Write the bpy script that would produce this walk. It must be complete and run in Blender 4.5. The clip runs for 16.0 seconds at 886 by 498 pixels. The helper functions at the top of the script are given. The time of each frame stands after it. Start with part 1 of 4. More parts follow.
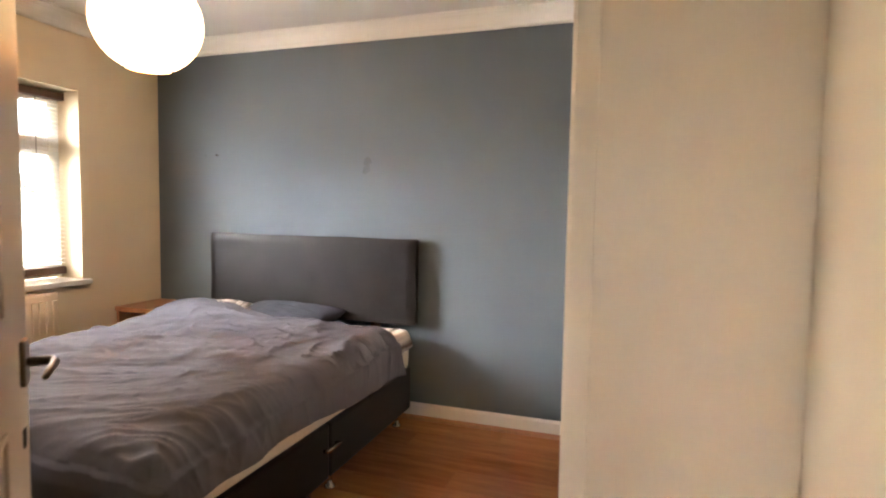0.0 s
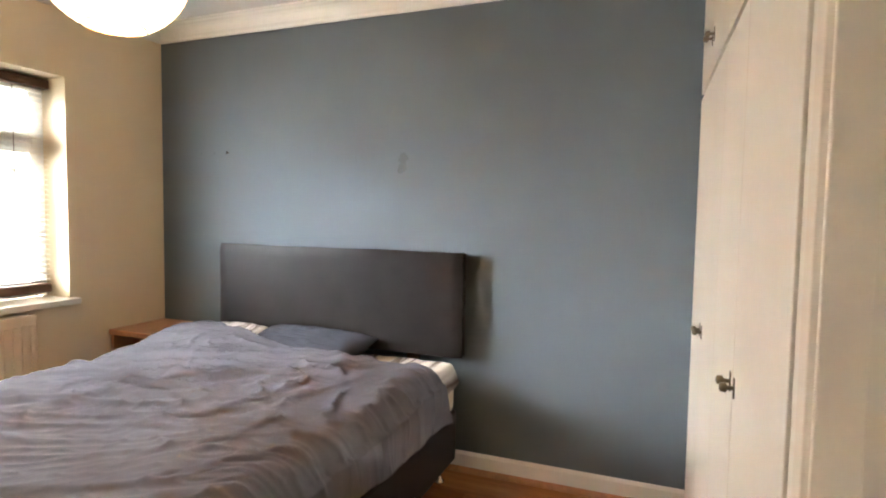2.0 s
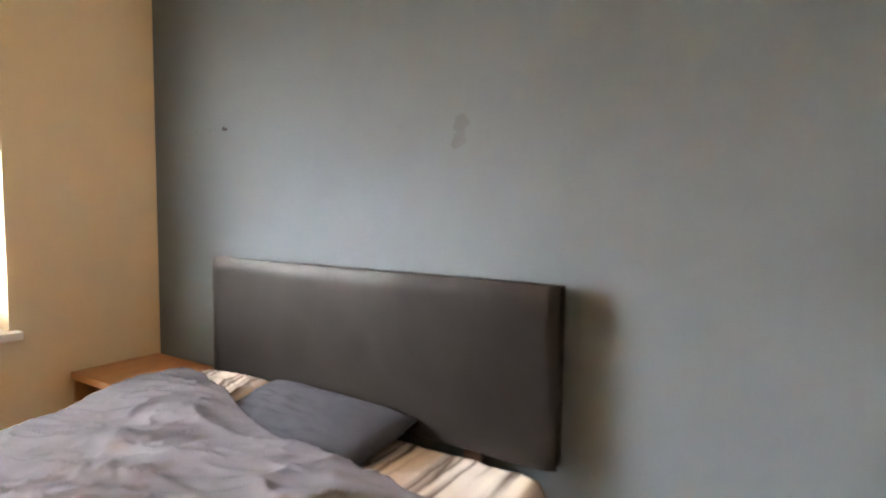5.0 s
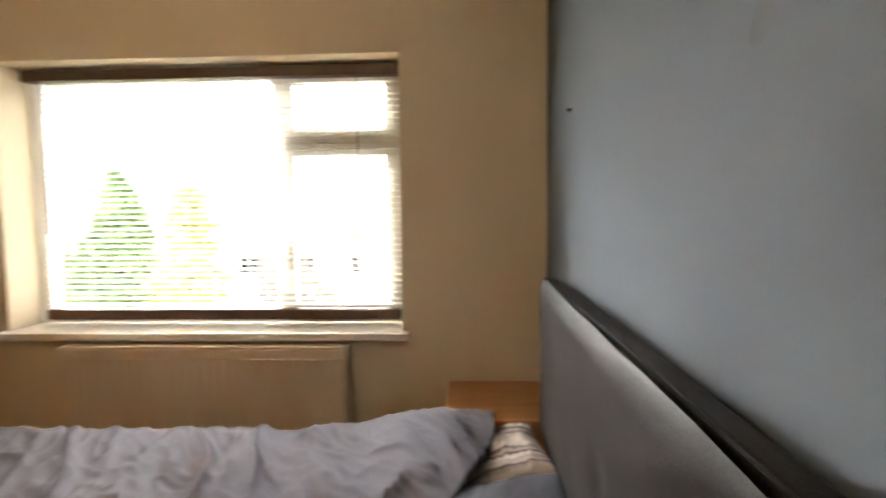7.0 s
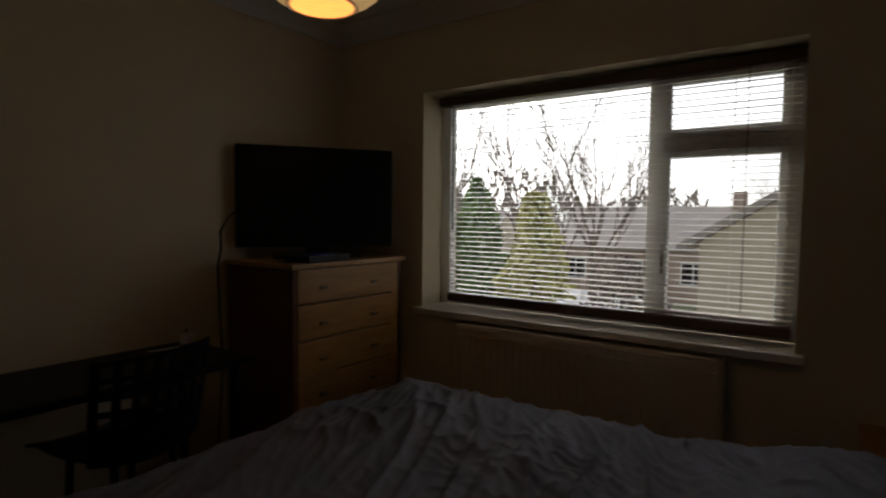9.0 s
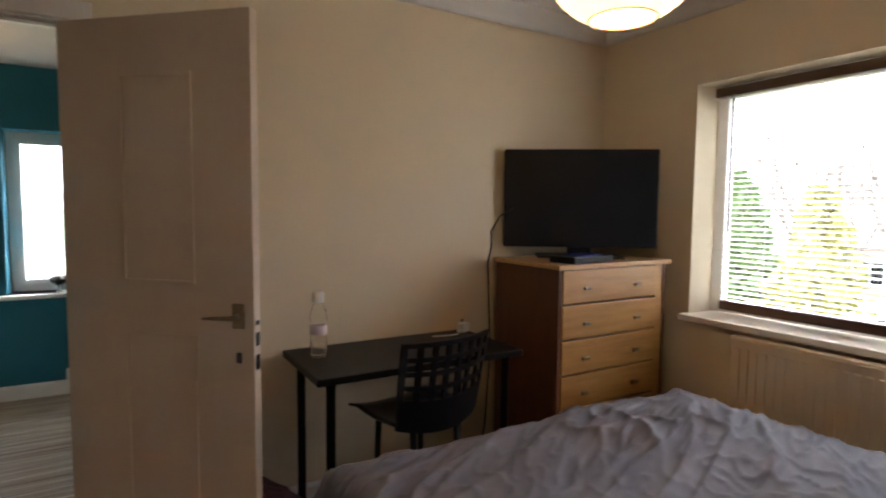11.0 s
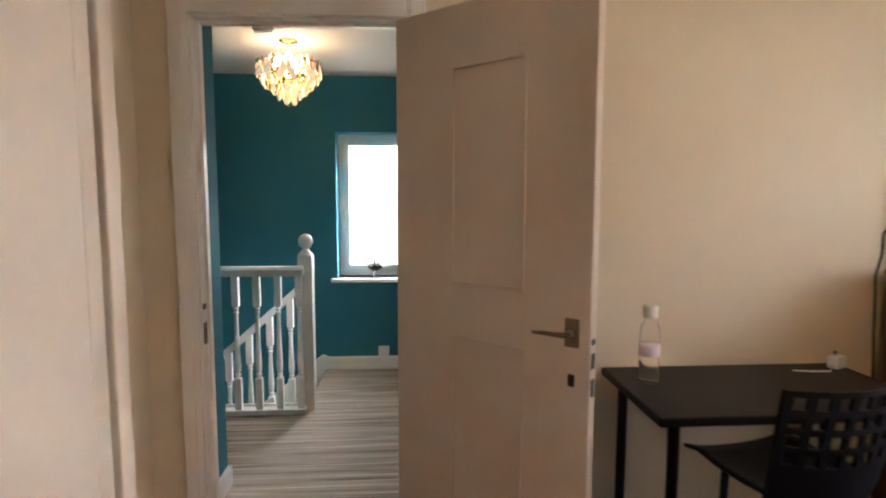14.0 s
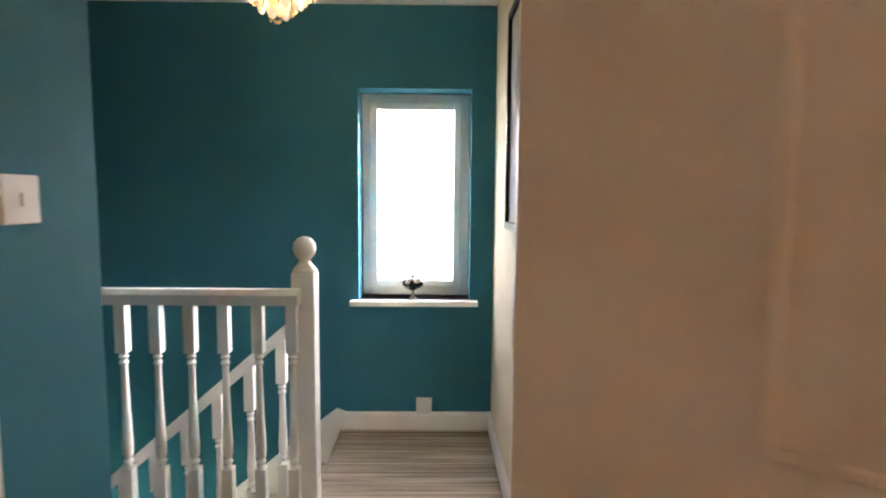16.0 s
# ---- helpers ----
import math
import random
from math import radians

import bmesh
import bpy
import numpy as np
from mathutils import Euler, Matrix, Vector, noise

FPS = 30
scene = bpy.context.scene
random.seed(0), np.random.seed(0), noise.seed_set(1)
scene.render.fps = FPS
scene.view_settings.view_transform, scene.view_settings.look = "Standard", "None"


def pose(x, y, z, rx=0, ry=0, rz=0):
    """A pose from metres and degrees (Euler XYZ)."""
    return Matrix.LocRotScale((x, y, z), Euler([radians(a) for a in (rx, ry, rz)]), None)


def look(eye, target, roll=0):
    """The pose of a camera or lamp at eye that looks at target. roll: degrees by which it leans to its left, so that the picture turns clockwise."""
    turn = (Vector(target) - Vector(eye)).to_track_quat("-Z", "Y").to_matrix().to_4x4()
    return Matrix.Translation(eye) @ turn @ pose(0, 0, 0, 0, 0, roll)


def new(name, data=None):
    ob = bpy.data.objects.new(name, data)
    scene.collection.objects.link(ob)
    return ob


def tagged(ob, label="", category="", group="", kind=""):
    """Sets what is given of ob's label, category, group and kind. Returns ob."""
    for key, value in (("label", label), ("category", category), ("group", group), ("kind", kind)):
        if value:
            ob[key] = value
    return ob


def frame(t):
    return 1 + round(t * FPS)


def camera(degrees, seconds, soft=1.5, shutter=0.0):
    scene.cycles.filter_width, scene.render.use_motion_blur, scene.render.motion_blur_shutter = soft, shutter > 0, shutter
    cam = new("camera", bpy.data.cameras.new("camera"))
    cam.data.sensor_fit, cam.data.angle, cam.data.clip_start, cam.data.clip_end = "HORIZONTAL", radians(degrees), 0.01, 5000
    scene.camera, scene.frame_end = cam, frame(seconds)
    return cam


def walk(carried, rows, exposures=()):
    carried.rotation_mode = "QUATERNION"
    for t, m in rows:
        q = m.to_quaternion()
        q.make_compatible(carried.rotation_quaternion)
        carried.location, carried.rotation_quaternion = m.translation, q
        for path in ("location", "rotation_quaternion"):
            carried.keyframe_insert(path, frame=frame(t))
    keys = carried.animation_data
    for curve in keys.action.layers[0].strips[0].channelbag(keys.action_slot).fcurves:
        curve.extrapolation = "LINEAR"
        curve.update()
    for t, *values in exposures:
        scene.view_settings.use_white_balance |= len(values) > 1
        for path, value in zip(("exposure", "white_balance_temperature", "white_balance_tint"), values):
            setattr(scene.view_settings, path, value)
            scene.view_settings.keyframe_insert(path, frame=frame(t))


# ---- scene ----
cam = camera(77.7, 16.0, 2.0, 0.45)
PATH = [
    (0, (3.221, -3.133, 1.276), (2.587, -1.241, 1.146), 1.0),
    (0.5, (3.097, -2.882, 1.283), (2.437, -0.998, 1.156), 0.9),
    (1, (2.985, -2.718, 1.291), (2.304, -0.841, 1.168), 1.1),
    (1.5, (2.906, -2.64, 1.291), (2.211, -0.769, 1.174), 1.1),
    (2, (2.896, -2.602, 1.296), (2.177, -0.74, 1.175), 0.9),
    (2.5, (2.902, -2.59, 1.3), (2.156, -0.738, 1.178), 0.9),
    (3, (2.889, -2.585, 1.296), (2.143, -0.732, 1.178), 1.0),
    (5.5, (2.403, -1.127, 1.325), (1.093, 0.376, 1.161), 0.4),
    (6, (2.303, -0.82, 1.331), (0.682, 0.342, 1.173), 0.4),
    (6.5, (2.298, -0.612, 1.334), (0.423, 0.067, 1.186), -0.3),
    (7, (2.29, -0.324, 1.33), (0.297, -0.417, 1.196), -0.6),
    (7.5, (2.295, -0.29, 1.32), (0.357, -0.769, 1.2), 0.2),
    (8, (2.32, -0.381, 1.324), (0.473, -1.138, 1.203), 0.5),
    (8.5, (2.333, -0.437, 1.322), (0.594, -1.416, 1.203), 0.6),
    (9, (2.384, -0.508, 1.314), (0.755, -1.663, 1.202), 0.6),
    (9.5, (2.445, -0.562, 1.314), (0.933, -1.867, 1.201), 0.5),
    (12, (2.558, -0.558, 1.381), (1.915, -2.444, 1.215), 0.5),
    (12.5, (2.597, -0.585, 1.389), (2.114, -2.518, 1.215), 0.4),
    (13, (2.635, -0.61, 1.382), (2.305, -2.575, 1.208), 0.3),
    (13.5, (2.642, -0.679, 1.376), (2.424, -2.659, 1.197), 0.1),
    (14, (2.664, -0.938, 1.377), (2.525, -2.925, 1.188), 0.1),
    (14.5, (2.686, -1.247, 1.355), (2.628, -3.236, 1.164), 0.2),
    (15, (2.685, -1.597, 1.34), (2.698, -3.588, 1.152), 0.3),
    (15.5, (2.71, -1.98, 1.311), (2.765, -3.971, 1.121), 0.4),
    (16, (2.778, -2.311, 1.301), (2.75, -4.302, 1.112), 0.5),
]
EXPOSURES = [(0, 3.85, 6250, 13), (1.5, 3.8, 5950, 9), (3.2, 3.8, 5900, 8), (5.5, 3.75, 6450, 10), (6.5, 3.45, 6500, 10), (7.0, 3.05, 6500, 10), (7.5, 1.35, 6450, 10), (8.0, -0.4, 6350, 10),
             (8.5, -0.9, 6350, 10), (9.7, -0.9, 6350, 10), (10.6, 1.4, 6000, 11), (11.8, 3.2, 5700, 12), (14.0, 3.3, 5800, 14), (16.0, 3.6, 6150, 18)]
walk(cam, [(t, look(eye, target, roll)) for t, eye, target, roll in PATH], EXPOSURES)
SKY = 0.15

# ---- world and sun: a bright overcast day ----
world = bpy.data.worlds.new("overcast")
scene.world = world
world.use_nodes = True
wn = world.node_tree
sky = wn.nodes.new("ShaderNodeTexSky")
sky.sky_type, sky.sun_disc = "NISHITA", False
sky.sun_elevation, sky.sun_rotation = radians(32), radians(228)
sky.dust_density, sky.air_density = 3.0, 1.0
grey = wn.nodes.new("ShaderNodeHueSaturation")
grey.inputs["Saturation"].default_value = 0.15
grey.inputs["Value"].default_value = 2.7
wn.links.new(sky.outputs[0], grey.inputs["Color"])
wn.links.new(grey.outputs[0], wn.nodes["Background"].inputs[0])
wn.nodes["Background"].inputs[1].default_value = SKY

sun_lamp = bpy.data.lights.new("sun", "SUN")
sun_lamp.energy, sun_lamp.angle, sun_lamp.color = 0.9, radians(58), (1.0, 0.96, 0.91)
sun_ob = new("sun", sun_lamp)
sun_ob.matrix_world = look((-27, -27, 25), (0, 0, 0))


# ---- materials ----
def material(name, base, rough=0.6, metal=0.0, vary=0.12, scale=3.0, fine=60.0, bump=0.15, spread=0.0, spec=0.5,
             stretch=(1, 1, 1), tint=None, coat=0.0, dist=0.004):
    """A painted or plain surface: two scales of variation, fine relief."""
    m = bpy.data.materials.new(name)
    m.use_nodes = True
    nt = m.node_tree
    b = nt.nodes["Principled BSDF"]
    b.inputs["Roughness"].default_value, b.inputs["Metallic"].default_value = rough, metal
    b.inputs["Specular IOR Level"].default_value = spec
    b.inputs["Coat Weight"].default_value = coat
    co = nt.nodes.new("ShaderNodeTexCoord")
    mp = nt.nodes.new("ShaderNodeMapping")
    mp.inputs["Scale"].default_value = stretch
    nt.links.new(co.outputs["Object"], mp.inputs[0])
    big = nt.nodes.new("ShaderNodeTexNoise")
    big.inputs["Scale"].default_value, big.inputs["Detail"].default_value = scale, 4
    small = nt.nodes.new("ShaderNodeTexNoise")
    small.inputs["Scale"].default_value, small.inputs["Detail"].default_value = fine, 3
    nt.links.new(mp.outputs[0], big.inputs[0]), nt.links.new(mp.outputs[0], small.inputs[0])
    add = nt.nodes.new("ShaderNodeMath")
    add.operation = "MULTIPLY_ADD"
    add.inputs[1].default_value = 0.35
    nt.links.new(small.outputs[0], add.inputs[0]), nt.links.new(big.outputs[0], add.inputs[2])
    source = add.outputs[0]
    if spread:
        info = nt.nodes.new("ShaderNodeObjectInfo")
        more = nt.nodes.new("ShaderNodeMath")
        more.operation = "MULTIPLY_ADD"
        more.inputs[1].default_value = spread
        nt.links.new(info.outputs["Random"], more.inputs[0]), nt.links.new(source, more.inputs[2])
        source = more.outputs[0]
    ramp = nt.nodes.new("ShaderNodeMapRange")
    ramp.inputs["From Min"].default_value, ramp.inputs["From Max"].default_value = 0.35, 1.0 + spread
    nt.links.new(source, ramp.inputs[0])
    mix = nt.nodes.new("ShaderNodeMix")
    mix.data_type = "RGBA"
    nt.links.new(ramp.outputs[0], mix.inputs[0])
    low = [c * (1 - vary) for c in base]
    high = [min(1, c * (1 + vary)) for c in (tint or base)]
    mix.inputs[6].default_value, mix.inputs[7].default_value = (*low, 1), (*high, 1)
    nt.links.new(mix.outputs[2], b.inputs["Base Color"])
    if bump:
        bp = nt.nodes.new("ShaderNodeBump")
        bp.inputs["Strength"].default_value, bp.inputs["Distance"].default_value = bump, dist
        nt.links.new(small.outputs[0], bp.inputs["Height"]), nt.links.new(bp.outputs[0], b.inputs["Normal"])
    return m


def striped(name, colours, per_metre, axis=1, rough=0.9, bump=0.4):
    """Woven stripes: bands across one axis in a short run of colours."""
    m = bpy.data.materials.new(name)
    m.use_nodes = True
    nt = m.node_tree
    b = nt.nodes["Principled BSDF"]
    b.inputs["Roughness"].default_value = rough
    b.inputs["Specular IOR Level"].default_value = 0.1
    co = nt.nodes.new("ShaderNodeTexCoord")
    mp = nt.nodes.new("ShaderNodeMapping")
    s = [0.6, 0.6, 0.6]
    s[axis] = per_metre
    mp.inputs["Scale"].default_value = s
    nt.links.new(co.outputs["Object"], mp.inputs[0])
    n = nt.nodes.new("ShaderNodeTexNoise")
    n.inputs["Scale"].default_value, n.inputs["Detail"].default_value = 1.0, 2
    nt.links.new(mp.outputs[0], n.inputs[0])
    r = nt.nodes.new("ShaderNodeValToRGB")
    r.color_ramp.elements[0].position, r.color_ramp.elements[1].position = 0.36, 0.64
    r.color_ramp.elements[0].color, r.color_ramp.elements[1].color = (*colours[0], 1), (*colours[-1], 1)
    for i, c in enumerate(colours[1:-1]):
        e = r.color_ramp.elements.new(0.36 + 0.28 * (i + 1) / (len(colours) - 1))
        e.color = (*c, 1)
    nt.links.new(n.outputs[0], r.inputs[0])
    nt.links.new(r.outputs[0], b.inputs["Base Color"])
    f = nt.nodes.new("ShaderNodeTexNoise")
    f.inputs["Scale"].default_value = 220
    nt.links.new(co.outputs["Object"], f.inputs[0])
    bp = nt.nodes.new("ShaderNodeBump")
    bp.inputs["Strength"].default_value, bp.inputs["Distance"].default_value = bump, 0.004
    nt.links.new(f.outputs[0], bp.inputs["Height"]), nt.links.new(bp.outputs[0], b.inputs["Normal"])
    return m


def glowing(name, colour, strength, fine=0.0):
    m = bpy.data.materials.new(name)
    m.use_nodes = True
    b = m.node_tree.nodes["Principled BSDF"]
    b.inputs["Base Color"].default_value = (*[min(1, c) for c in colour], 1)
    b.inputs["Roughness"].default_value = 0.8
    b.inputs["Emission Color"].default_value = (*colour, 1)
    b.inputs["Emission Strength"].default_value = strength
    if fine:
        nt = m.node_tree
        n = nt.nodes.new("ShaderNodeTexNoise")
        n.inputs["Scale"].default_value = fine
        r = nt.nodes.new("ShaderNodeMapRange")
        r.inputs["To Min"].default_value, r.inputs["To Max"].default_value = strength * 0.75, strength * 1.25
        nt.links.new(n.outputs[0], r.inputs[0]), nt.links.new(r.outputs[0], b.inputs["Emission Strength"])
    return m


def glassy(name, rough=0.0, ior=1.45, colour=(1, 1, 1)):
    m = bpy.data.materials.new(name)
    m.use_nodes = True
    b = m.node_tree.nodes["Principled BSDF"]
    b.inputs["Base Color"].default_value = (*colour, 1)
    b.inputs["Transmission Weight"].default_value = 1.0
    b.inputs["Roughness"].default_value, b.inputs["IOR"].default_value = rough, ior
    return m


CREAM = material("cream wall paint", (0.75, 0.64, 0.455), 0.75, vary=0.05, scale=1.2, fine=160, bump=0.12)
GREY = material("blue grey wall paint", (0.152, 0.178, 0.200), 0.85, spec=0.08, vary=0.07, scale=1.3, fine=170, bump=0.14)
TEAL = material("teal wall paint", (0.030, 0.150, 0.205), 0.75, spec=0.22, vary=0.06, scale=1.3, fine=170, bump=0.14)
CEIL = material("white ceiling paint", (0.74, 0.72, 0.69), 0.85, vary=0.04, scale=1.2, fine=120, bump=0.15)
GLOSS = material("white gloss paint", (0.82, 0.79, 0.74), 0.32, vary=0.04, scale=3, fine=50, bump=0.015)
DOORP = material("off white satin door paint", (0.62, 0.52, 0.42), 0.5, vary=0.05, scale=2.5, fine=70, bump=0.08)
WARD = material("ivory wardrobe paint", (0.78, 0.69, 0.55), 0.38, vary=0.05, scale=2, fine=60, bump=0.06)
PANEL = material("cream painted board", (0.76, 0.65, 0.50), 0.45, vary=0.05, scale=2, fine=70, bump=0.06)
PVC = material("white window plastic", (0.82, 0.82, 0.80), 0.3, vary=0.03, scale=4, fine=40, bump=0.02)
SLAT = material("cream blind slat", (0.80, 0.76, 0.68), 0.4, vary=0.04, scale=8, fine=40, bump=0.02)
BROWN = material("dark brown stained wood", (0.10, 0.055, 0.035), 0.4, vary=0.3, scale=6, fine=40, bump=0.1, stretch=(6, 1, 6))
LAMINATE = material("orange brown laminate", (0.30, 0.102, 0.036), 0.26, vary=0.35, scale=3.5, fine=30, bump=0.06,
                    stretch=(0.7, 7, 7), spread=0.5, tint=(0.42, 0.18, 0.065))
PINE = material("varnished pine", (0.36, 0.175, 0.05), 0.35, vary=0.2, scale=4, fine=30, bump=0.05, stretch=(0.8, 8, 8),
                tint=(0.46, 0.25, 0.08), spread=0.15)
REDWOOD = material("red brown chest carcass", (0.13, 0.045, 0.022), 0.4, vary=0.25, scale=4, fine=30, bump=0.05, stretch=(8, 8, 0.8))
BEECH = material("orange beech veneer", (0.42, 0.19, 0.07), 0.4, vary=0.2, scale=4, fine=35, bump=0.05, stretch=(8, 0.8, 8))
LEATHER = material("dark brown faux leather", (0.016, 0.0130, 0.0118), 0.42, vary=0.25, scale=6, fine=260, bump=0.2, spec=0.12)
DIVAN = material("black faux leather", (0.009, 0.008, 0.010), 0.45, spec=0.3, vary=0.25, scale=6, fine=260, bump=0.3)
DUVET = material("grey cotton duvet", (0.145, 0.145, 0.172), 0.85, vary=0.12, scale=3, fine=300, bump=0.25, spec=0.15)
PILLOW = material("slate cotton pillowcase", (0.058, 0.062, 0.078), 0.85, vary=0.1, scale=4, fine=300, bump=0.25, spec=0.15)
MATTRESS = material("cream mattress ticking", (0.66, 0.60, 0.50), 0.85, vary=0.08, scale=6, fine=180, bump=0.3)
SHEET = striped("striped brown sheet", [(0.70, 0.66, 0.60), (0.62, 0.58, 0.54), (0.10, 0.07, 0.055), (0.66, 0.62, 0.58)], 15, axis=0)
SHEETW = material("white cotton lining", (0.62, 0.59, 0.56), 0.85, vary=0.08, scale=5, fine=250, bump=0.2)
BLACK = material("black desk surface", (0.007, 0.006, 0.007), 0.42, spec=0.2, vary=0.3, scale=4, fine=80, bump=0.04)
PLASTIC = material("black moulded plastic", (0.006, 0.006, 0.008), 0.42, spec=0.22, vary=0.3, scale=4, fine=90, bump=0.08)
SCREEN = material("black glossy screen", (0.002, 0.002, 0.004), 0.09, spec=0.35, vary=0.2, scale=2, fine=20, bump=0.0)
CHROME = material("brushed metal", (0.62, 0.58, 0.52), 0.25, 1.0, vary=0.12, scale=10, fine=120, bump=0.05)
BRONZE = material("dull bronze metal", (0.22, 0.17, 0.115), 0.35, 1.0, vary=0.2, scale=20, fine=90, bump=0.05)
BRASS = material("polished brass", (0.72, 0.50, 0.22), 0.2, 1.0, vary=0.1, scale=10, fine=80, bump=0.02)
WHITEP = material("white moulded plastic", (0.80, 0.78, 0.75), 0.35, vary=0.03, scale=5, fine=60, bump=0.02)
CARPET = striped("brown striped carpet", [(0.16, 0.127, 0.10), (0.54, 0.46, 0.365), (0.28, 0.23, 0.185), (0.70, 0.62, 0.50)], 62)
GLASS = glassy("window glass")
CRYSTAL = glassy("amber glass droplet", 0.08, 1.3, (1.0, 0.86, 0.62))
CLEAR = glassy("clear plastic", 0.22, 1.2)
PINK = material("pale pink label", (0.78, 0.66, 0.69), 0.5, vary=0.1, scale=30, fine=120, bump=0.0)
BLUE = material("blue plastic", (0.02, 0.04, 0.35), 0.4, vary=0.1)
PAPER = glowing("lit rice paper", (1.0, 0.60, 0.24), 0.62, 9.0)
BULB = glowing("lit bulb", (1.0, 0.70, 0.38), 14.0)
# glow put into the droplets, in place of bulb light caught by the glass
GLOWCRY = glowing("glass droplet with added glow", (1.0, 0.80, 0.56), 0.040, 30.0)
MARK = material("rubbed wall stain", (0.106, 0.129, 0.144), 0.7, vary=0.10, scale=20, fine=90)
NAILM = material("dark steel", (0.05, 0.05, 0.05), 0.4, 0.8)
RAD = material("ivory radiator enamel", (0.74, 0.62, 0.46), 0.35, vary=0.04, scale=3, fine=60, bump=0.03)
FABRIC = material("dark patterned fabric", (0.03, 0.03, 0.05), 0.9, vary=0.6, scale=25, fine=120, bump=0.3, tint=(0.10, 0.05, 0.08))
GRASS = material("winter grass", (0.14, 0.16, 0.08), 0.95, vary=0.3, scale=0.6, fine=20, bump=0.4)
BRICKW = material("pale buff brick", (0.60, 0.53, 0.40), 0.85, vary=0.12, scale=1.2, fine=25, bump=0.3)
BRICKR = material("red brown brick", (0.42, 0.31, 0.25), 0.85, vary=0.2, scale=1.2, fine=25, bump=0.3)
ROOF = material("brown grey roof tile", (0.36, 0.32, 0.29), 0.8, vary=0.2, scale=1.5, fine=14, bump=0.4)
FELT = material("pale roofing felt", (0.46, 0.46, 0.47), 0.8, vary=0.12, scale=1.5, fine=60, bump=0.2)
BARK = material("grey brown bark", (0.23, 0.19, 0.155), 0.9, vary=0.3, scale=6, fine=40, bump=0.4)
LEAFG = material("conifer green", (0.17, 0.25, 0.095), 0.8, vary=0.4, scale=2, fine=20, bump=0.2)
LEAFY = material("variegated yellow leaf", (0.46, 0.44, 0.17), 0.7, vary=0.4, scale=3, fine=20, bump=0.2, tint=(0.50, 0.48, 0.16))
WOODS = material("far bare woodland", (0.30, 0.26, 0.22), 0.95, vary=0.35, scale=0.6, fine=4, bump=0.0)
TAR = material("grey drive", (0.20, 0.20, 0.20), 0.9, vary=0.15, scale=1, fine=60, bump=0.2)


# ---- mesh helpers ----
def box(bm, x0, y0, z0, x1, y1, z1, bevel=0.0):
    xs, ys, zs = sorted((x0, x1)), sorted((y0, y1)), sorted((z0, z1))
    v = [bm.verts.new((x, y, z)) for x in xs for y in ys for z in zs]
    fs = [bm.faces.new([v[i] for i in q]) for q in ((0, 1, 3, 2), (4, 6, 7, 5), (0, 4, 5, 1), (2, 3, 7, 6), (0, 2, 6, 4), (1, 5, 7, 3))]
    if bevel:
        edges = list({e for f in fs for e in f.edges})
        bmesh.ops.bevel(bm, geom=edges, offset=bevel, segments=2, affect="EDGES", profile=0.6)
    return bm


def boxes(*rows, bevel=0.0):
    bm = bmesh.new()
    for r in rows:
        box(bm, *r, bevel=bevel)
    return bm


def tube(bm, points, radius, sides=10, ends=True):
    """A round bar through points; radius is one number or one for each point."""
    pts = [Vector(p) for p in points]
    rs = radius if isinstance(radius, (list, tuple)) else [radius] * len(pts)
    rings = []
    for i, p in enumerate(pts):
        d = (pts[min(i + 1, len(pts) - 1)] - pts[max(i - 1, 0)]).normalized()
        up = Vector((0, 0, 1)) if abs(d.z) < 0.95 else Vector((1, 0, 0))
        a = d.cross(up).normalized()
        b = d.cross(a)
        rings.append([bm.verts.new(p + (a * math.cos(t) + b * math.sin(t)) * rs[i]) for t in (2 * math.pi * k / sides for k in range(sides))])
    for r0, r1 in zip(rings, rings[1:]):
        for k in range(sides):
            bm.faces.new((r0[k], r0[(k + 1) % sides], r1[(k + 1) % sides], r1[k]))
    if ends:
        bm.faces.new(rings[0][::-1]), bm.faces.new(rings[-1])
    return bm


def lathe(bm, profile, at=(0, 0, 0), sides=20):
    """A turned shape: (radius, z) rows."""
    return tube(bm, [(at[0], at[1], at[2] + z) for r, z in profile], [max(r, 0.0008) for r, z in profile], sides)


def extrude(bm, profile, axis, lo, hi):
    """A profile of (a, b) swept along x (a=y, b=z) or y (a=x, b=z)."""
    def at(p, s):
        return (s, p[0], p[1]) if axis == "x" else (p[0], s, p[1])
    r0, r1 = [bm.verts.new(at(p, lo)) for p in profile], [bm.verts.new(at(p, hi)) for p in profile]
    n = len(profile)
    for k in range(n):
        bm.faces.new((r0[k], r0[(k + 1) % n], r1[(k + 1) % n], r1[k]))
    bm.faces.new(r0[::-1]), bm.faces.new(r1)
    return bm


def finish(name, bm, mat, smooth=False):
    bmesh.ops.recalc_face_normals(bm, faces=bm.faces)
    me = bpy.data.meshes.new(name)
    bm.to_mesh(me)
    bm.free()
    me.materials.append(mat)
    if smooth:
        for p in me.polygons:
            p.use_smooth = True
    return me


def solid(name, bm, mat, label, category, kind="", group="", smooth=False):
    return tagged(new(name, finish(name, bm, mat, smooth)), label, category, group, kind)


def thing(name, label, category, at=(0, 0, 0), turn=0.0, group="", kind=""):
    ob = tagged(new(name), label, category, group, kind)
    ob.matrix_world = pose(*at, 0, 0, turn)
    return ob


def part(name, bm, mat, parent, label="", smooth=False):
    ob = new(name, finish(name, bm, mat, smooth))
    ob.parent = parent
    if label:
        ob["label"] = label
    return ob


def piece(name, me, parent, at=(0, 0, 0)):
    ob = new(name, me)
    ob.parent = parent
    ob.location = at
    return ob

